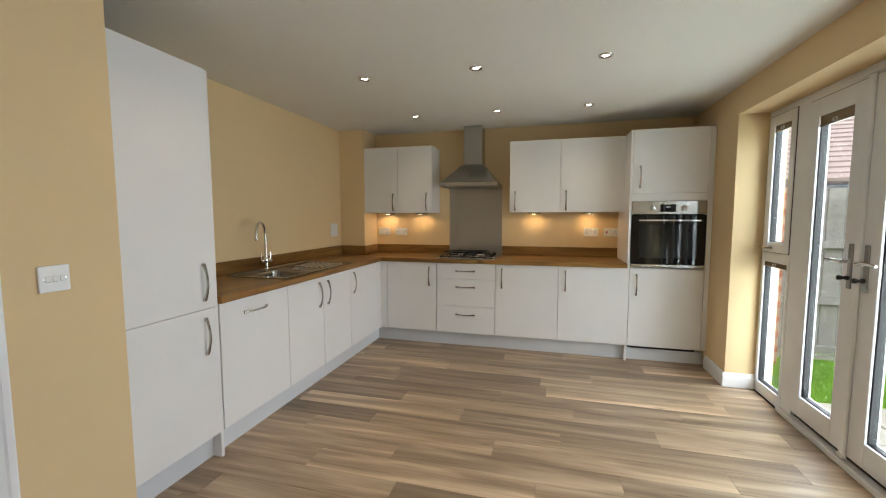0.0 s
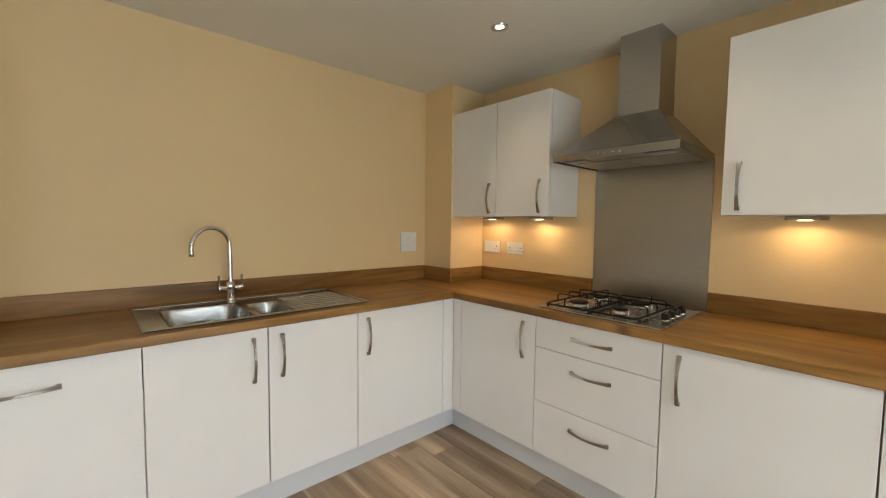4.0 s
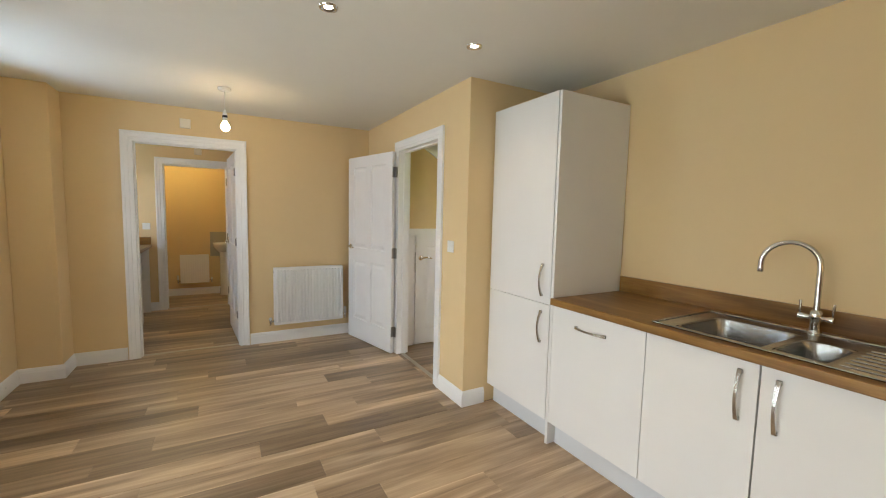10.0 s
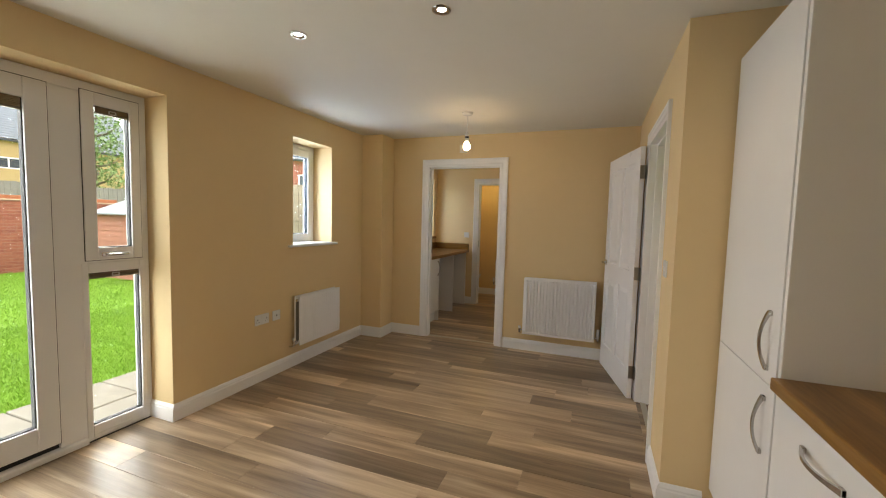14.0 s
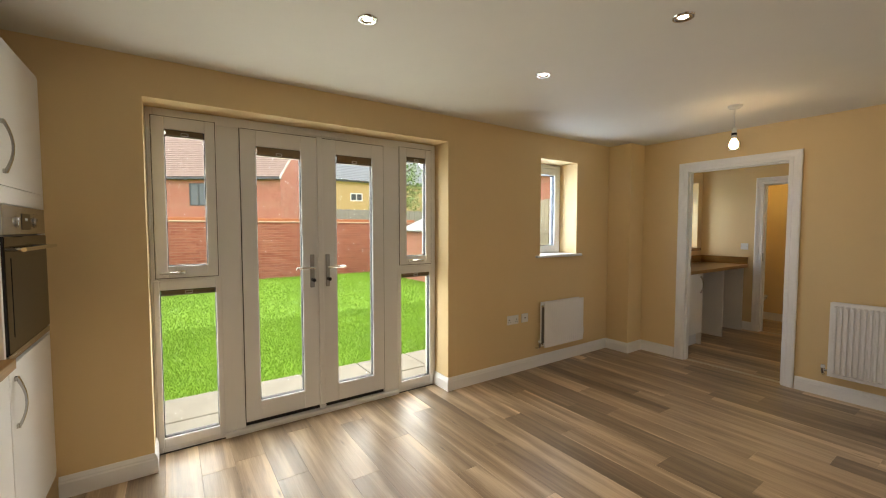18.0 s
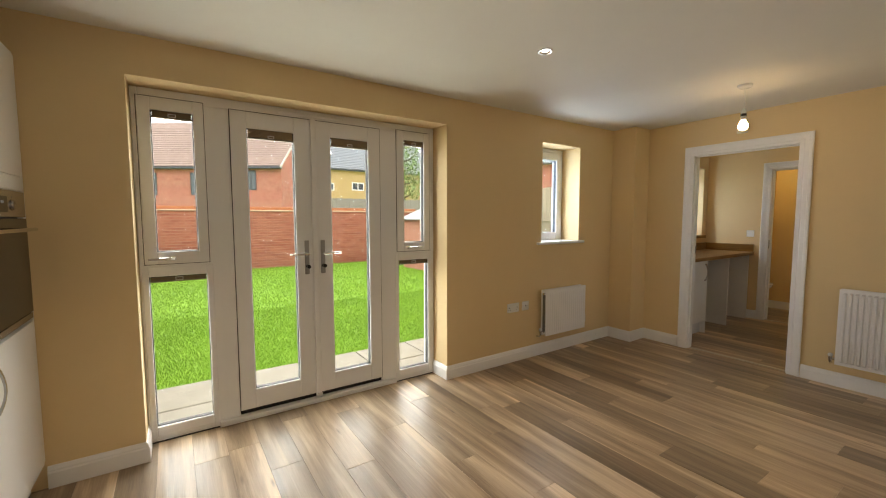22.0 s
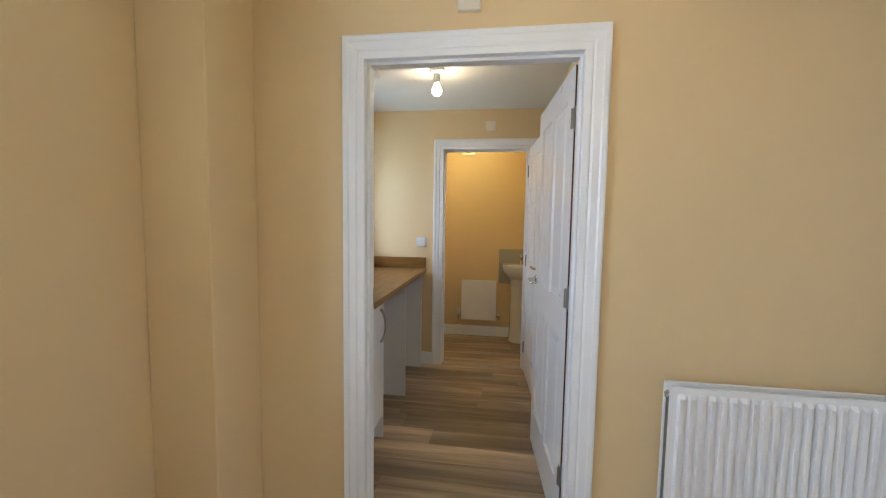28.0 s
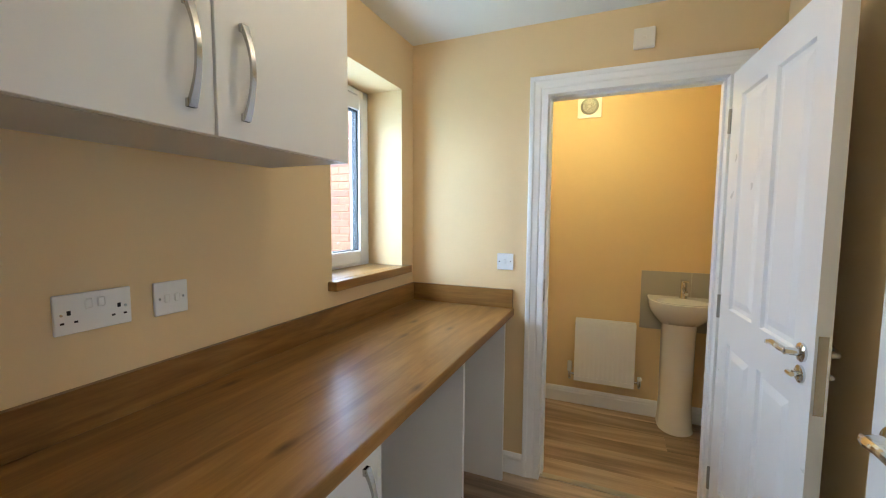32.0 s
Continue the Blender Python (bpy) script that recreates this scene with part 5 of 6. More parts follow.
# ---- hall cupboard under the stairs ----
panel_door("door_cupboard", 0.62, pose(-1.905, 0.612, 0, 0, 0, 0), "small white panelled cupboard door under the stairs", small=True)
for a in ((-1.975, -1.21, 1.165, 1.235), (-1.28, -1.21, 0, 1.165), (-1.975, -1.91, 0, 1.165)):
    setting("trim", bx(a[0], a[1], 0.6005, 0.62, a[2], a[3], 0.003), GLOSS, "white painted cupboard architrave", "architrave")
bm = prism([(-1.2, 2.3), (-1.2, 2.16), (-2.2, 1.58), (-2.2, 1.72)], 0.601, 0.625, lambda p, q, s: (p, s, q))
setting("trim", bm, GLOSS, "white sloping stair string", "stair string")
bm = prism([(-1.19, H - 0.001), (-1.19, 2.3), (-2.219, 1.72), (-2.219, H - 0.001)], 0.626, YP - 0.102, lambda p, q, s: (p, s, q))
setting("ceiling_stair_soffit", bm, CEIL, "white sloping soffit under the stairs", "ceiling")

# ---- utility room ----
UX = 1.31
EASTU = lambda y: pose(UX, y, 0, 0, 0, -90)  # unit axes: x runs along -y
u = thing("utility_base_cabinet", EASTU(-0.29), "white base cabinet under the utility worktop", "cabinet", g)
carcass(u, 0, 0.6, 0.15, 0.858, 0.55)
front(u, "door", 0, 0.598, ZB, 0.858, (0.545, 0.725))
part("end_panel", bx(0.6, 0.618, 0.002, 0.57, 0.0, 0.86, 0.001), UNIT, u)
for y0 in (-1.478, -2.087):
    tagged(obj("end_panel", bx(UX + 0.004, XR - 0.004, y0 - 0.018, y0, 0.0, 0.8595, 0.001), UNIT), "white support panel under the utility worktop", "panel", "worktop panels")
tagged(obj("plinth", bx(UX + 0.055, UX + 0.07, -0.906, -0.29, 0, 0.146), PLINTH), "pale grey plinth under the utility cabinet", "plinth", "plinths")
top = thing("utility_worktop", (UX - 0.02, -0.238, 0.86), "straight oak-effect worktop in the utility room", "worktop")
bm = bx(0, XR - UX + 0.018, -1.945, 0.046, 0, 0.04)
bm.normal_update()
top_edges(bm, 0.0, 99)
part("slab", bm, TOPY, top)
tagged(obj("upstand", bx(XR - 0.019, XR - 0.001, YC + 0.0195, YU2 - 0.002, 0.9005, 1.0, 0.0015), TOPY), "oak-effect upstand along the utility worktop", "upstand", "upstands")
tagged(obj("upstand", bx(UX - 0.015, XR - 0.001, YC + 0.001, YC + 0.019, 0.9005, 1.0, 0.0015), TOPX), "oak-effect upstand at the worktop end", "upstand", "upstands")
u = thing("wall_cabinet", pose(1.568, -0.262, 0, 0, 0, -90), "white two-door wall cabinet in the utility room", "cabinet", g)
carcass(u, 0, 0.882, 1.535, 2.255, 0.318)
front(u, "door", 0, 0.444, 1.533, 2.255, (0.39, 1.675))
front(u, "door", 0.446, 0.884, 1.533, 2.255, (0.512, 1.675))
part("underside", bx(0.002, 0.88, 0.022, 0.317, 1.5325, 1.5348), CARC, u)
plate("double_socket", onE(-0.634, 1.162), "white double power socket above the utility worktop", 0.146, parts=SOCK)
plate("grid_switch", onE(-0.802, 1.16), "white two-gang appliance switch above the worktop", 0.086, parts=(("rocker", -0.013, 0), ("rocker", 0.013, 0)))
plate("light_switch", pose(1.341, YC, 1.145, 0, 0, 180), "white light switch beside the cloakroom door", 0.086, parts=(("rocker", 0, 0),))
for y, x, nm in ((YC, 0.73, "over the cloakroom door"), (YU, 0.75, "over the utility door")):
    a = thing("alarm_plate", pose(x, y, 2.172, 0, 0, 180), "small blank off-white wall box " + nm, "wall box", "wall plates")
    part("cover", bx(-0.043, 0.043, -0.026, -0.0005, -0.043, 0.043, 0.005, seg=2), CREAMP, a)
    part("button", bx(-0.008, 0.008, -0.028, -0.025, -0.006, 0.006, 0.001), CREAMP, a)
bl = thing("ceiling_light", (1.05, -1.205, H), "bare lit bulb in a white ceiling batten holder", "ceiling light")
part("batten_rose", lathe([(0.05, -0.0005), (0.05, -0.014), (0.042, -0.024), (0.022, -0.028), (0.02, -0.06), (0, -0.06)], 28), WPLAST, bl, smooth=True)
part("lamp_holder", lathe([(0.021, -0.055), (0.02, -0.083), (0.0175, -0.09), (0, -0.09)], 20), WPLAST, bl, smooth=True)
bulb(bl, -0.088, glow("warm_utility_bulb", (1.0, 0.8, 0.5), BULB * 0.85))


def extractor(m, label):
    e = thing("extractor_fan", m, label, "extractor fan", "extractor fans")
    part("plate", bx(-0.08, 0.08, -0.018, -0.0005, -0.08, 0.08, 0.005, seg=2), WPLAST, e)
    # The bowl's shade is put into its grey colour.
    part("bowl", lathe([(0.06, 0.0), (0.057, 0.004), (0.05, 0.0015), (0, 0.0012)], 28, m=pose(0, -0.018, 0, 90)), SHADE_GREY, e, "shadowed grey grille bowl", smooth=True)
    for r in (0.044, 0.036, 0.028, 0.02):
        part("louvre_ring", lathe([(r, 0.001), (r - 0.002, 0.005), (r - 0.0045, 0.001)], 28, m=pose(0, -0.018, 0, 90)), CARC, e, smooth=True)
    part("hub", lathe([(0.012, 0.001), (0.01, 0.006), (0, 0.007)], 20, m=pose(0, -0.018, 0, 90)), CARC, e, smooth=True)
    return e


extractor(pose(1.53, -1.2, H, 90, 0, 0), "round white ceiling extractor fan")
extractor(pose(1.008, YE, 2.158, 0, 0, 180), "square white wall extractor fan with round grille")

# ---- cloakroom ----
radiator(pose(0.852, YE, 0.205, 0, 0, 180), 0.395, 0.45, "small white panel radiator in the cloakroom", flutes=False, valves=(-1, 1), dep=0.001)
bs = thing("pedestal_basin", (0.405, YE, 0), "white ceramic pedestal basin in the corner", "basin")
bm, rings = bmesh.new(), []
n = 28


def half_round(hw, dep, z):
    """Outline of the basin: straight back at the wall, bowed front."""
    return [bm.verts.new(p) for p in [(hw, 0.003, z), (-hw, 0.003, z)] + [(-hw * math.cos(a), 0.003 + dep * (0.45 + 0.55 * math.sin(a)), z) for a in (math.pi * k / (n - 1) for k in range(n))]]


spec = [(0.12, 0.2, 0.70), (0.155, 0.27, 0.745), (0.182, 0.315, 0.79), (0.188, 0.325, 0.835), (0.188, 0.325, 0.852), (0.183, 0.32, 0.856)]
rings = [half_round(*a) for a in spec]
for a, b in zip(rings, rings[1:]):
    for k in range(len(a)):
        bm.faces.new([a[k], a[(k + 1) % len(a)], b[(k + 1) % len(b)], b[k]])
bm.faces.new(rings[0][::-1])
inner = []
for s, z in ((1.0, 0.856), (0.86, 0.855), (0.82, 0.845), (0.74, 0.79), (0.55, 0.765)):
    inner.append([bm.verts.new((0.183 * s * math.cos(a) * 0.97, 0.19 + 0.125 * s * math.sin(a), z)) for a in (2 * math.pi * k / (n + 2) for k in range(n + 2))])
for a, b in zip(inner[1:], inner[2:]):
    for k in range(len(a)):
        bm.faces.new([a[k], a[(k + 1) % len(a)], b[(k + 1) % len(b)], b[k]])
bm.faces.new(inner[-1])
for v in inner[0]:
    bm.verts.remove(v)
rim = bmesh.ops.bridge_loops(bm, edges=[e for e in bm.edges if e.is_boundary])
part("bowl", bm, CERAMIC, bs, smooth=True)
bm, rings = bmesh.new(), []
for hw, dep, z in ((0.105, 0.235, 0.0), (0.1, 0.23, 0.02), (0.092, 0.21, 0.15), (0.095, 0.205, 0.6), (0.1, 0.21, 0.705)):
    rings.append(half_round(hw, dep, z))
for a, b in zip(rings, rings[1:]):
    for k in range(len(a)):
        bm.faces.new([a[k], a[(k + 1) % len(a)], b[(k + 1) % len(b)], b[k]])
part("pedestal", bm, CERAMIC, bs, smooth=True)
bm = lathe([(0.024, 0), (0.022, 0.006), (0.019, 0.05), (0.02, 0.1), (0.018, 0.108), (0, 0.11)], 20, m=pose(-0.02, 0.055, 0.856))
tube([(-0.02, 0.06, 0.92), (-0.02, 0.12, 0.915), (-0.02, 0.165, 0.9)], [0.013, 0.012, 0.011], 12, bm)
bx(-0.04, 0.0, 0.03, 0.12, 0.967, 0.976, 0.003, bm)
part("mixer_tap", bm, CHROME, bs, "chrome basin mixer tap", smooth=True)
tl = thing("tile_splashback", (0, YE, 0), "grey-beige tiled splashback round the basin", "splashback")
for x0, x1 in ((0.337, 0.633), (XU + 0.009, 0.334)):
    part("tile", bx(x0, x1, 0.0005, 0.009, 0.622, 1.02, 0.0012), TILE, tl)
for y0, y1 in ((0.009, 0.16), (0.163, 0.3)):
    part("tile", bx(XU + 0.0005, XU + 0.0085, y0, y1, 0.622, 1.02, 0.0012), TILE, tl)
part("grout", bx(XU + 0.009, 0.633, 0.0004, 0.004, 0.621, 1.0195), GROUT, tl)
wc = thing("toilet", (XR, -2.75, 0, 0, 0, 90), "white close-coupled toilet against the cloakroom outside wall", "toilet")
bm, rings = bmesh.new(), []
for sx, y0, y1, z in ((0.1, 0.1, 0.5, 0.0), (0.095, 0.1, 0.48, 0.12), (0.12, 0.1, 0.55, 0.28), (0.175, 0.12, 0.64, 0.37), (0.18, 0.12, 0.65, 0.395)):
    rings.append([bm.verts.new((sx * math.cos(a), (y0 + y1) / 2 + (y1 - y0) / 2 * math.sin(a), z)) for a in (2 * math.pi * k / 28 for k in range(28))])
for a, b in zip(rings, rings[1:]):
    for k in range(28):
        bm.faces.new([a[k], a[(k + 1) % 28], b[(k + 1) % 28], b[k]])
bm.faces.new(rings[-1])
part("pan", bm, CERAMIC, wc, smooth=True)
part("seat", lathe([(0, 0.4), (0.97, 0.4), (1.0, 0.408), (0.99, 0.42), (0.9, 0.428), (0, 0.43)], 28, m=Matrix.Translation((0, 0.4, 0)) @ Matrix.Diagonal((0.188, 0.255, 1, 1))), WPLAST, wc, smooth=True)
part("cistern", bx(-0.19, 0.19, 0.004, 0.17, 0.41, 0.78, 0.02, seg=3), CERAMIC, wc)
part("flush_button", lathe([(0.02, 0.78), (0.019, 0.786), (0, 0.787)], 16, m=pose(0, 0.085, 0)), CHROME, wc, smooth=True)
la = bpy.data.lights.new("cloakroom_lamp", "POINT")
la.energy, la.color, la.shadow_soft_size = WCW, (1.0, 0.87, 0.37), 0.04
cl = thing("cloakroom_light", (1.05, -2.62, H), "bare lit warm bulb in a batten holder", "ceiling light")
part("batten_rose", lathe([(0.05, -0.0005), (0.05, -0.014), (0.042, -0.024), (0.02, -0.028), (0.02, -0.06), (0, -0.06)], 28), WPLAST, cl, smooth=True)
part("bulb", lathe([(0.012, -0.058), (0.024, -0.09), (0.03, -0.11), (0.018, -0.14), (0, -0.145)], 20), glow("warm_cloakroom_bulb", (1.0, 0.68, 0.3), 50.0), cl, smooth=True)
new("cloakroom_lamp", la).matrix_world = pose(1.05, -2.62, H - 0.2)

# ---- garden and neighbours ----
GZ = -0.1
GRASS = patchy("lawn_soil", [(0.3, (0.1, 0.225, 0.012)), (0.5, (0.14, 0.29, 0.017)), (0.7, (0.18, 0.34, 0.025))], 1.6, 0.9, 0.6, 90)
setting("ground", bx(-60, 160, -110, 110, GZ - 0.3, GZ - 0.03), GRASS, "mown lawn and land beyond the garden", "ground")
BLADE = patchy("grass_blade", [(0.3, (0.12, 0.25, 0.014)), (0.5, (0.16, 0.32, 0.02)), (0.7, (0.2, 0.37, 0.03))], 1.3, 0.6, 0.0, 30)
rng = np.random.default_rng(5)


def blades(x0, x1, y0, y1, count, h, w):
    """Grass: single bent blades standing on the lawn."""
    p = np.stack([rng.uniform(x0, x1, count), rng.uniform(y0, y1, count)], 1)
    a, b = rng.uniform(0, 2 * np.pi, count), rng.uniform(0, 2 * np.pi, count)
    hh = h * rng.uniform(0.5, 1.2, count)
    dx, dy = np.cos(a) * w, np.sin(a) * w
    lx, ly = np.cos(b) * hh * 0.6, np.sin(b) * hh * 0.6
    z0 = np.full(count, GZ - 0.032)
    v = np.stack([np.stack([p[:, 0] - dx, p[:, 1] - dy, z0], 1), np.stack([p[:, 0] + dx, p[:, 1] + dy, z0], 1), np.stack([p[:, 0] + lx, p[:, 1] + ly, z0 + hh], 1)], 1).reshape(-1, 3)
    me = bpy.data.meshes.new("grass")
    me.from_pydata(v.tolist(), [], np.arange(count * 3).reshape(-1, 3).tolist())
    me.materials.append(BLADE)
    return tagged(new("grass", me), "bright green mown lawn grass", "grass", kind="stuff")


blades(3.25, 6.2, -1.0, 5.65, 110000, 0.04, 0.0035)
blades(XO + 0.02, 3.25, 4.5, 5.7, 17000, 0.04, 0.0035)
blades(6.2, 12.1, -4.0, 5.65, 80000, 0.045, 0.006)
SLAB = patchy("buff_paving", [(0.3, (0.19, 0.17, 0.14)), (0.5, (0.25, 0.225, 0.185)), (0.7, (0.3, 0.275, 0.235))], 5.0, 0.85, 0.3)
BRICK = brick_piece("red_brick", (0.25, 0.062, 0.04), (0.4, 0.135, 0.085))
FARBRICK = far_brick("pink_red_brick", (0.33, 0.085, 0.068), (0.43, 0.14, 0.11))
MORTAR = plain("mortar", (0.4, 0.24, 0.18), 0.95)
COPING = patchy("terracotta_coping", [(0.3, (0.34, 0.1, 0.04)), (0.7, (0.42, 0.15, 0.07))], 8.0)
ROOF = patchy("brown_roof_tile", [(0.3, (0.16, 0.105, 0.092)), (0.5, (0.21, 0.145, 0.128)), (0.7, (0.27, 0.195, 0.172))], 4.0)
SLATE = patchy("dark_slate", [(0.3, (0.11, 0.125, 0.145)), (0.7, (0.17, 0.19, 0.215))], 5.0, 0.7)
RENDER = patchy("ochre_render", [(0.3, (0.42, 0.285, 0.135)), (0.7, (0.5, 0.35, 0.175))], 3.0)
DARKUPVC = plain("anthracite_frame", (0.03, 0.035, 0.045), 0.4)
FENCE = patchy("weathered_fence_board", [(0.3, (0.24, 0.2, 0.15)), (0.5, (0.32, 0.27, 0.21)), (0.7, (0.4, 0.35, 0.28))], 5.0)
GREYF = patchy("grey_weathered_board", [(0.3, (0.15, 0.135, 0.12)), (0.5, (0.2, 0.18, 0.165)), (0.7, (0.26, 0.24, 0.22))], 5.0)
SHEDW = patchy("red_shed_board", [(0.3, (0.38, 0.16, 0.11)), (0.7, (0.48, 0.22, 0.16))], 6.0)
FELT = patchy("grey_roof_felt", [(0.3, (0.22, 0.24, 0.25)), (0.7, (0.34, 0.36, 0.37))], 8.0)
WINGL = plain("dark_window_glass", (0.06, 0.075, 0.09), 0.05, relief=0.0)
LEAF = patchy("tree_leaf", [(0.3, (0.1, 0.17, 0.045)), (0.6, (0.16, 0.25, 0.08)), (0.8, (0.22, 0.31, 0.12))], 2.0, 0.6, 0.0, 12)
BARK = patchy("tree_bark", [(0.3, (0.1, 0.07, 0.05)), (0.7, (0.2, 0.15, 0.11))], 12.0)

pv = tagged(obj("pavement", bx(XO + 0.01, 3.24, -3.3, 4.49, GZ - 0.06, GZ - 0.012), MORTAR), "buff stone patio paving beside the house", "paving", kind="structure")
slab = None
for i in range(2):
    for j in range(13):
        bm = bx(0, 0.49, 0, 0.59, -0.012, 0.022, 0.006)
        if slab is None:
            slab = part("slab", bm, SLAB, pv)
            slab.location = (XO + 0.02 + 0.502 * i, -3.3 + 0.6 * j, GZ - 0.0)
        else:
            bm.free()
            s = slab.copy()
            scene.collection.objects.link(s)
            s.location = (XO + 0.02 + 0.502 * i, -3.3 + 0.6 * j, GZ + 0.002 * ((i * 7 + j * 3) % 3))


def brick_wall(name, x, y0, y1, z0, z1, label, mat, near=None, turn=0):
    """Garden wall facing -x: mortar core with courses of bricks; near: (ya, yb) where each brick is a part."""
    w = thing(name, pose(x, y0, z0, 0, 0, turn), label, "wall")
    part("core", bx(0.008, 0.215, 0, y1 - y0, 0, z1 - z0), MORTAR, w)
    mesh, rest = None, bmesh.new()
    rows, cols = int((z1 - z0) / 0.075), int((y1 - y0) / 0.225)
    left = 300
    for r in range(rows):
        for c in range(cols):
            y, z = c * 0.225 + (0.1125 if r % 2 else 0), r * 0.075
            if y + 0.215 > y1 - y0:
                continue
            if near and near[0] < y + y0 < near[1] and left:
                left -= 1
                if mesh is None:
                    mesh = part("brick", bx(0, 0.1, 0, 0.215, 0, 0.065, 0.004), mat, w)
                    b = mesh
                else:
                    b = mesh.copy()
                    scene.collection.objects.link(b)
                b.location = (0.001 * ((r * 5 + c * 3) % 4), y, z)
            else:
                d = 0.001 * ((r * 5 + c * 3) % 4)
                vs = [rest.verts.new(p) for p in ((d, y, z), (d, y + 0.215, z), (d, y + 0.215, z + 0.065), (d, y, z + 0.065), (0.02, y, z), (0.02, y + 0.215, z), (0.02, y + 0.215, z + 0.065), (0.02, y, z + 0.065))]
                for f in ((0, 1, 2, 3), (0, 4, 5, 1), (1, 5, 6, 2), (2, 6, 7, 3), (3, 7, 4, 0)):
                    rest.faces.new([vs[k] for k in f])
    if rest.verts:
        tagged(part("brickwork", rest, mat, w), kind="stuff")
    return w


gw = brick_wall("garden_wall", 12.1, -3.2, 6.2, GZ - 0.05, 1.585, "red brick garden wall with tile creasing and coping", BRICK, (1.3, 3.4))
part("creasing", bx(-0.04, 0.255, 0, 9.4, 1.735, 1.765, 0.004), plain("pale_creasing_tile", (0.6, 0.42, 0.3), 0.9), gw)
part("coping", bx(-0.01, 0.225, 0, 9.4, 1.765, 1.855, 0.01), COPING, gw)
fe = thing("fence", (2.3, 5.75, GZ - 0.03), "weathered timber fence of upright boards with rails", "fence")
fb = None
for k in range(61):
    if fb is None:
        fb = part("board", bx(0, 0.145, 0, 0.018, 0.06, 1.74, 0.003), GREYF, fe)
    else:
        o = fb.copy()
        scene.collection.objects.link(o)
        o.location = (0.15 * k, 0.004 * (k % 2), 0.006 * ((k * 7) % 4))
for z in (0.08, 0.58, 1.15):
    part("rail", bx(0, 9.15, -0.04, -0.001, z, z + 0.075, 0.004), GREYF, fe)
part("gravel_board", bx(0, 9.15, -0.03, 0.02, 0.0, 0.06, 0.004), SLAB, fe)
brick_wall("brick_pier", 2.72, 5.46, 5.92, GZ - 0.05, 1.62, "red brick end pier beside the timber fence", BRICK, (5, 6), 90)
fs = thing("fence", (2.4, -4.1, GZ - 0.03), "pale weathered timber fence beyond the shed", "fence")
fb = None
for k in range(61):
    if fb is None:
        fb = part("board", bx(0, 0.145, 0, 0.018, 0.06, 2.3, 0.003), FENCE, fs)
    else:
        o = fb.copy()
        scene.collection.objects.link(o)
        o.location = (0.15 * k, 0.004 * (k % 2), 0.006 * ((k * 5) % 4))
part("rail", bx(0, 9.15, 0.02, 0.06, 1.4, 1.475, 0.004), FENCE, fs)
part("rail", bx(0, 9.15, 0.02, 0.06, 0.5, 0.575, 0.004), FENCE, fs)

# shed
sd = thing("shed", (8.0, -3.73, GZ - 0.03), "red-stained timber garden shed with grey felt roof", "shed")
part("core", prism([(0.0, 0), (2.15, 0), (2.15, 1.5), (1.075, 1.92), (0, 1.5)], 0.002, 2.0, lambda p, q, s: (s, p, q)), SHEDW, sd)
lap = [(0, 0), (0.022, 0), (0.008, 0.125), (0, 0.125)]
for k in range(16):
    z = 0.12 * k
    inset = max(0.0, (z + 0.12 - 1.5) / 0.42 * 1.075)
    part("board", prism(lap, inset, 2.15 - inset, lambda p, q, s: (-p, s, q + z)), SHEDW, sd)
    if z < 1.4:
        part("board", prism(lap, 0, 2.0, lambda p, q, s: (s, 2.15 + p, q + z)), SHEDW, sd)
for a, b in (((-0.14, 1.44), (1.075, 1.94)), ((1.075, 1.94), (2.29, 1.44))):
    part("roof_panel", prism([a, b, (b[0], b[1] + 0.03), (a[0], a[1] + 0.03)], -0.12, 2.1, lambda p, q, s: (s, p, q)), FELT, sd)
part("bargeboard", prism([(-0.15, 1.40), (1.075, 1.90), (1.075, 1.98), (-0.15, 1.48)], -0.14, -0.121, lambda p, q, s: (s, p, q)), FENCE, sd)
part("bargeboard", prism([(2.3, 1.40), (1.075, 1.90), (1.075, 1.98), (2.3, 1.48)], -0.14, -0.121, lambda p, q, s: (s, p, q)), FENCE, sd)


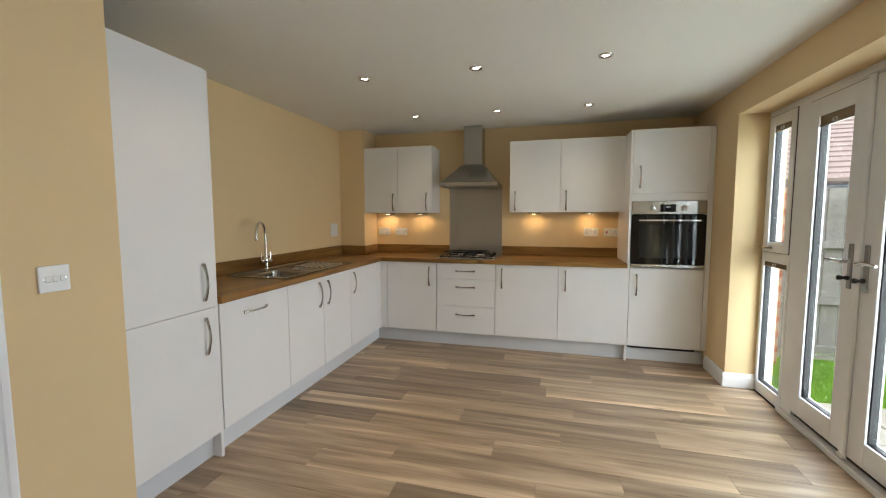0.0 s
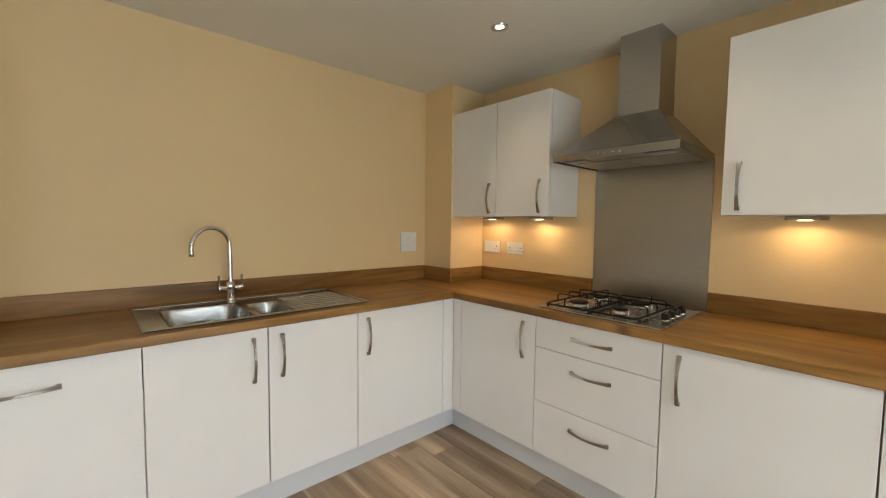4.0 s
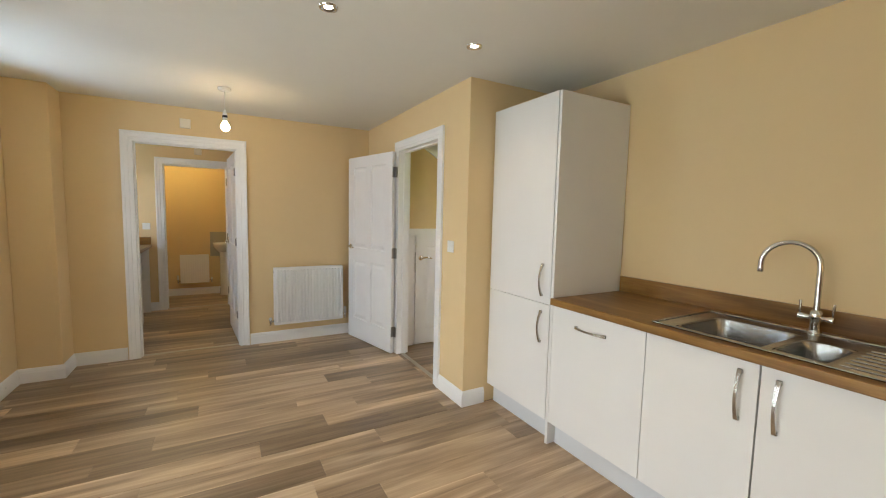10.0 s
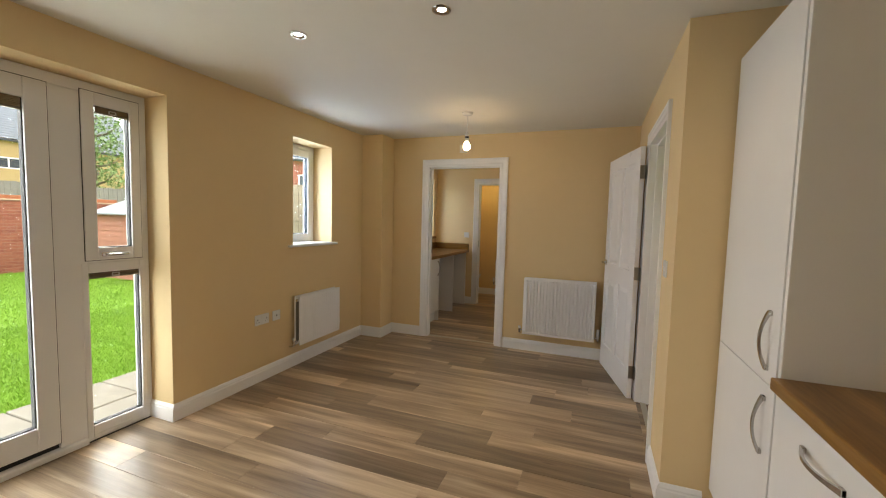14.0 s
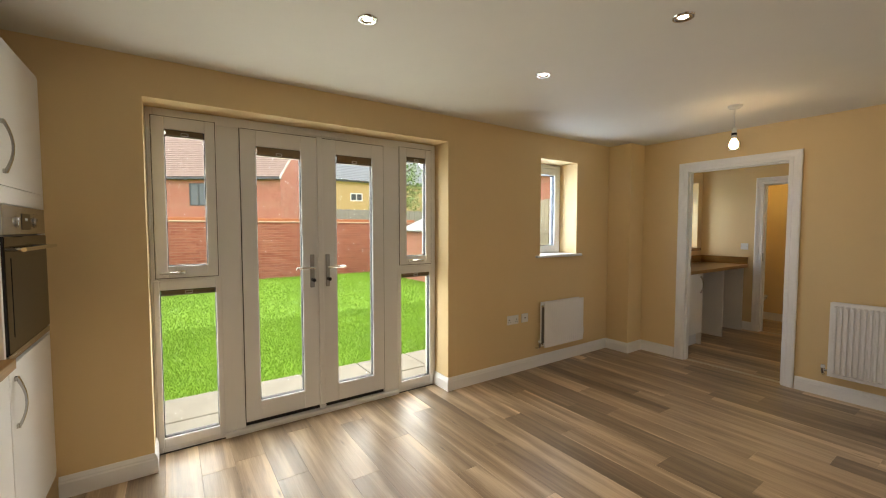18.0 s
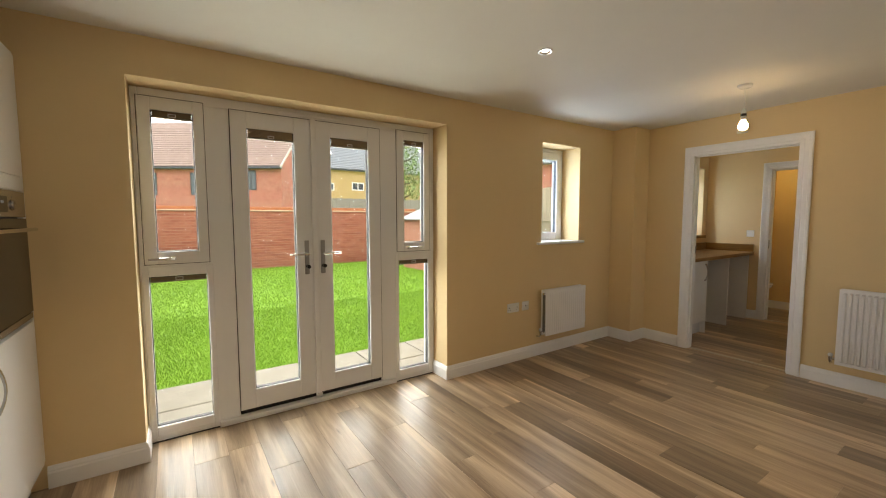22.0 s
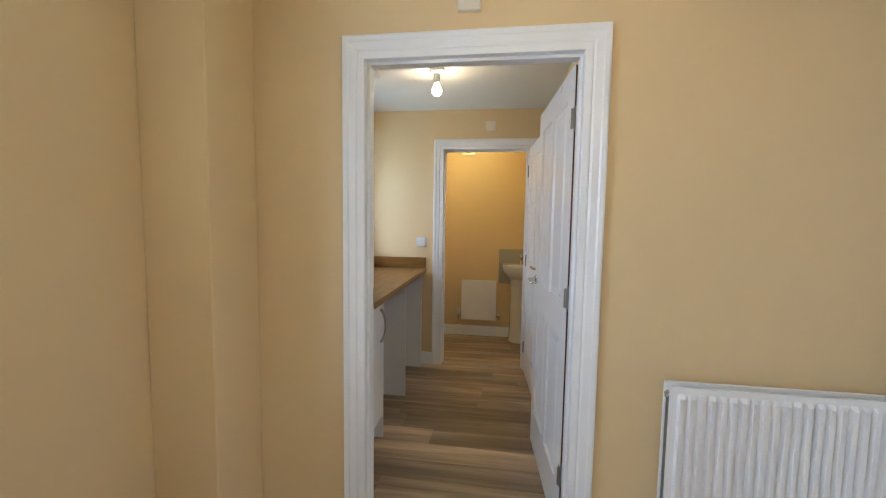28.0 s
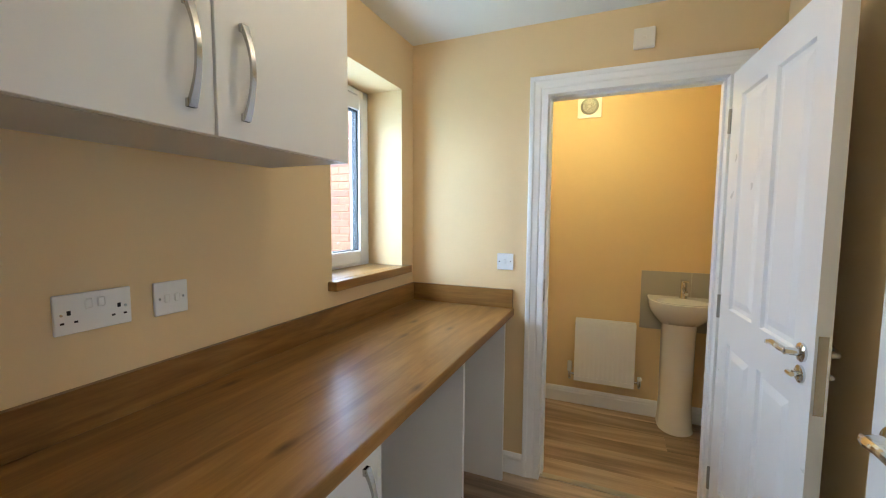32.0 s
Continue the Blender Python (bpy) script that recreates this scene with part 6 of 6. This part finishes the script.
def house(name, m, length, depth, eaves, ridge, wall, roof, label, wins, trim_mat=None, course=0.3):
    """House in its own axes: front face at y=0 looking to -y, x along the front; gable roof, ridge along x."""
    h = thing(name, m, label, "house")
    part("wall", prism([(0, 0), (depth, 0), (depth, eaves), (depth / 2, ridge - 0.12), (0, eaves)], 0, length, lambda p, q, s: (s, p, q)), wall, h)
    slope = math.atan2(ridge - eaves, depth / 2)
    run = math.hypot(ridge - eaves, depth / 2)
    rf = part("roof", prism([(-0.3, eaves - 0.3 * math.tan(slope)), (depth / 2, ridge), (depth + 0.3, eaves - 0.3 * math.tan(slope)), (depth + 0.3, eaves + 0.1 - 0.3 * math.tan(slope)), (depth / 2, ridge + 0.12), (-0.3, eaves + 0.1 - 0.3 * math.tan(slope))], -0.12, length + 0.12, lambda p, q, s: (s, p, q)), roof, h)
    n = int(run / course)
    for k in range(n):
        a = k * course
        y, z = -0.3 + (a) * math.cos(slope), eaves + 0.1 - 0.3 * math.tan(slope) + a * math.sin(slope)
        bm = prism([(0, 0), (course * 1.05 * math.cos(slope), course * 1.05 * math.sin(slope) + 0.0), (course * 1.05 * math.cos(slope), course * 1.05 * math.sin(slope) + 0.012), (0.0, 0.05)], -0.14, length + 0.14, lambda p, q, s: (s, y + p, z + q))
        part("tile_course", bm, roof, rf)
    part("gutter", bx(-0.1, length + 0.1, -0.42, -0.3, eaves - 0.32, eaves - 0.2, 0.02), DARKUPVC, h)
    part("fascia", bx(-0.1, length + 0.1, -0.3, -0.02, eaves - 0.3, eaves - 0.1), trim_mat or DARKUPVC, h)
    for side in (-0.13, length + 0.06):
        bm = prism([(-0.32, eaves - 0.3 * math.tan(slope) - 0.05), (depth / 2, ridge - 0.08), (depth / 2, ridge + 0.12), (-0.32, eaves - 0.3 * math.tan(slope) + 0.13)], side, side + 0.07, lambda p, q, s: (s, p, q))
        prism([(depth + 0.32, eaves - 0.3 * math.tan(slope) - 0.05), (depth / 2, ridge - 0.08), (depth / 2, ridge + 0.12), (depth + 0.32, eaves - 0.3 * math.tan(slope) + 0.13)], side, side + 0.07, lambda p, q, s: (s, p, q), bm)
        part("verge_board", bm, plain("pale_verge", (0.55, 0.52, 0.48), 0.7), rf)
    for x0, x1, z0, z1 in wins:
        bm = bmesh.new()
        e = 0.09
        for a in ((x0, x0 + e, z0, z1), (x1 - e, x1, z0, z1), (x0, x1, z0, z0 + e), (x0, x1, z1 - e, z1), ((x0 + x1) / 2 - e / 2, (x0 + x1) / 2 + e / 2, z0, z1)):
            bx(a[0], a[1], -0.03, 0.03, a[2], a[3], 0, bm)
        wi = part("window", bm, trim_mat or DARKUPVC, h)
        part("pane", bx(x0 + 0.02, x1 - 0.02, -0.012, 0.0, z0 + 0.02, z1 - 0.02), WINGL, wi)
    return h


house("house", pose(36.8, 8.5, GZ, 0, 0, -124), 13.0, 9.8, 5.3, 9.25, FARBRICK, ROOF, "red brick house with brown tiled roof", [(6.5, 7.8, 3.15, 4.75), (10.45, 11.2, 3.5, 4.9), (6.3, 8.0, 1.0, 2.2), (2.85, 4.1, 3.15, 4.75)])
yh = house("house", pose(38, -4.5, GZ, 0, 0, -90), 16.0, 9.0, 6.5, 10.4, RENDER, SLATE, "ochre rendered house with dark slate roof", [(3.2, 4.5, 4.2, 4.95), (3.3, 4.4, 1.8, 3.05), (6.3, 7.6, 4.3, 5.1), (6.3, 7.6, 1.8, 3.05), (9.6, 10.6, 4.3, 5.1)], trim_mat=UPVC)
bm = bx(-0.5, 0.5, -0.7, 0.7, 0.0, 0.12)
bm.transform(pose(4.3, 1.9, 8.3, 41.0))
part("roof_window", bm, UPVC, yh, "pale roof window")
far = house("house", pose(46, -19, GZ, 0, 0, -75), 12.0, 8.0, 5.0, 8.0, RENDER, ROOF, "distant rendered house with brown roof", [(3, 4.2, 3.2, 4.4), (7, 8.2, 3.2, 4.4)])
house("house", pose(26.2, -15.4, GZ, 0, 0, -135), 12.0, 8.0, 6.0, 9.6, FARBRICK, SLATE, "red brick house with dark slate roof behind the fence", [(4.0, 4.9, 3.5, 4.7), (7.6, 8.5, 3.5, 4.7)], trim_mat=UPVC)
side = house("house", pose(3.2, 12.5, GZ, 0, 0, -8), 12.0, 8.0, 2.3, 4.6, FARBRICK, ROOF, "low brick neighbour behind the fence with tiled roof", [])
fb2 = thing("fence", (16.0, -12.0, GZ - 0.03), "grey timber fence behind the garden wall", "fence")
fb = None
for k in range(80):
    if fb is None:
        fb = part("board", bx(0, 0.018, 0, 0.14, 0, 2.35, 0.003), GREYF, fb2)
    else:
        o = fb.copy()
        scene.collection.objects.link(o)
        o.location = (0.004 * (k % 2), 0.145 * k, 0.01 * ((k * 5) % 3))

# neighbour's brick wall seen from the utility window
brick_wall("neighbour_wall", 2.25, -3.45, -1.5, GZ - 0.05, 4.4, "red brick wall of the neighbouring house", brick_piece("mixed_brick", (0.25, 0.15, 0.14), (0.46, 0.22, 0.16)), (-2.6, -1.6), -90)


def tree(name, m, height, spread, count, label, seed):
    r = np.random.default_rng(seed)
    tr = thing(name, m, label, "tree")
    bm = tube([(0, 0, 0), (0.06, 0.02, height * 0.25), (0.0, 0.08, height * 0.5), (0.1, 0.0, height * 0.8)], [0.17, 0.13, 0.09, 0.03], 10)
    tips = []
    for k in range(16):
        z = height * (0.3 + 0.045 * k)
        a, l = k * 2.4, spread * (1.0 - 0.03 * k) * r.uniform(0.6, 1.0)
        e = Vector((l * math.cos(a), l * math.sin(a), z + l * 0.5))
        mid = Vector((e.x * 0.5, e.y * 0.5, z + l * 0.15))
        tube([(0.03, 0.03, z), mid, e], [0.06, 0.035, 0.012], 6, bm)
        tips += [mid, (mid + e) / 2, e, e]
    part("trunk", bm, BARK, tr, smooth=True)
    c = np.array([tips[i] for i in r.integers(0, len(tips), count)]) + r.normal(0, spread * 0.2, (count, 3))
    n1 = r.normal(0, 1, (count, 3))
    n1 /= np.linalg.norm(n1, axis=1)[:, None]
    n2 = np.cross(n1, r.normal(0, 1, (count, 3)))
    n2 /= np.linalg.norm(n2, axis=1)[:, None]
    s = r.uniform(0.05, 0.1, (count, 1))
    v = np.stack([c - n1 * s, c + n2 * s * 0.5, c + n1 * s, c - n2 * s * 0.5], 1).reshape(-1, 3)
    me = bpy.data.meshes.new("crown")
    me.from_pydata(v.tolist(), [], np.arange(count * 4).reshape(-1, 4).tolist())
    me.materials.append(LEAF)
    o = new("crown", me)
    o.parent = tr
    return tr


tree("tree", pose(18.5, -6.2, GZ - 0.03), 5.4, 1.5, 2600, "small leafy garden tree with an open crown", 3)
tree("tree", pose(15.5, -8.6, GZ - 0.03), 4.2, 1.2, 1900, "leafy tree behind the fence", 8)

# ---- floor planks ----
fl = bpy.data.objects["floor"]
PW, PL = 0.17, 1.215
shared = {}
rows_at = 1.168
JOINT = {0: 0.648, 2: 0.862, 3: -0.1, 4: 0.314, 5: 0.865, 6: 0.028, 9: 0.485, 10: -0.31, 11: 0.235, 12: 0.617, 13: -0.03, 20: 0.126}  # a joint in some rows


def plank(x0, x1, y0, y1):
    if x1 - x0 < 0.02 or y1 - y0 < 0.01:
        return
    key = (round(x1 - x0, 3), round(y1 - y0, 3))
    if key not in shared:
        w, d = key
        bm = bmesh.new()
        e = 0.0017
        lo = [bm.verts.new(p) for p in ((0.0003, 0.0003, -0.0025), (w - 0.0003, 0.0003, -0.0025), (w - 0.0003, d - 0.0003, -0.0025), (0.0003, d - 0.0003, -0.0025))]
        mid = [bm.verts.new((v.co.x, v.co.y, -0.0009)) for v in lo]
        hi = [bm.verts.new(p) for p in ((e, e, 0), (w - e, e, 0), (w - e, d - e, 0), (e, d - e, 0))]
        for a, b in ((lo, mid), (mid, hi)):
            for k in range(4):
                bm.faces.new([a[k], a[(k + 1) % 4], b[(k + 1) % 4], b[k]])
        bm.faces.new(hi)
        o = part("plank", bm, PLANK, fl)
        shared[key] = o
    else:
        o = shared[key].copy()
        scene.collection.objects.link(o)
    o.location = (x0, y0, 0)


def lay(x0, x1, y0, y1, seed):
    r = random.Random(seed)
    k0 = math.floor((y0 - rows_at) / PW)
    k = k0
    while rows_at + k * PW < y1:
        a, b = max(y0, rows_at + k * PW), min(y1, rows_at + (k + 1) * PW)
        j = r.uniform(0, PL)
        j = JOINT.get(k, j) if seed < 3 else j
        start = j - PL * math.ceil((j - x0) / PL)
        while start < x1:
            plank(max(x0, start), min(x1, start + PL), a, b)
            start += PL
        k += 1


lay(XH, XR + 0.19, YU - 0.055, YP, 1)
lay(-1.29, XR + 0.19, YP, 4.92, 2)
lay(XU, XR, YC - 0.04, YU - 0.055, 3)
lay(XU, XR, YE, YC - 0.04, 4)
lay(-2.22, XH, 0.6, YP - 0.1, 5)
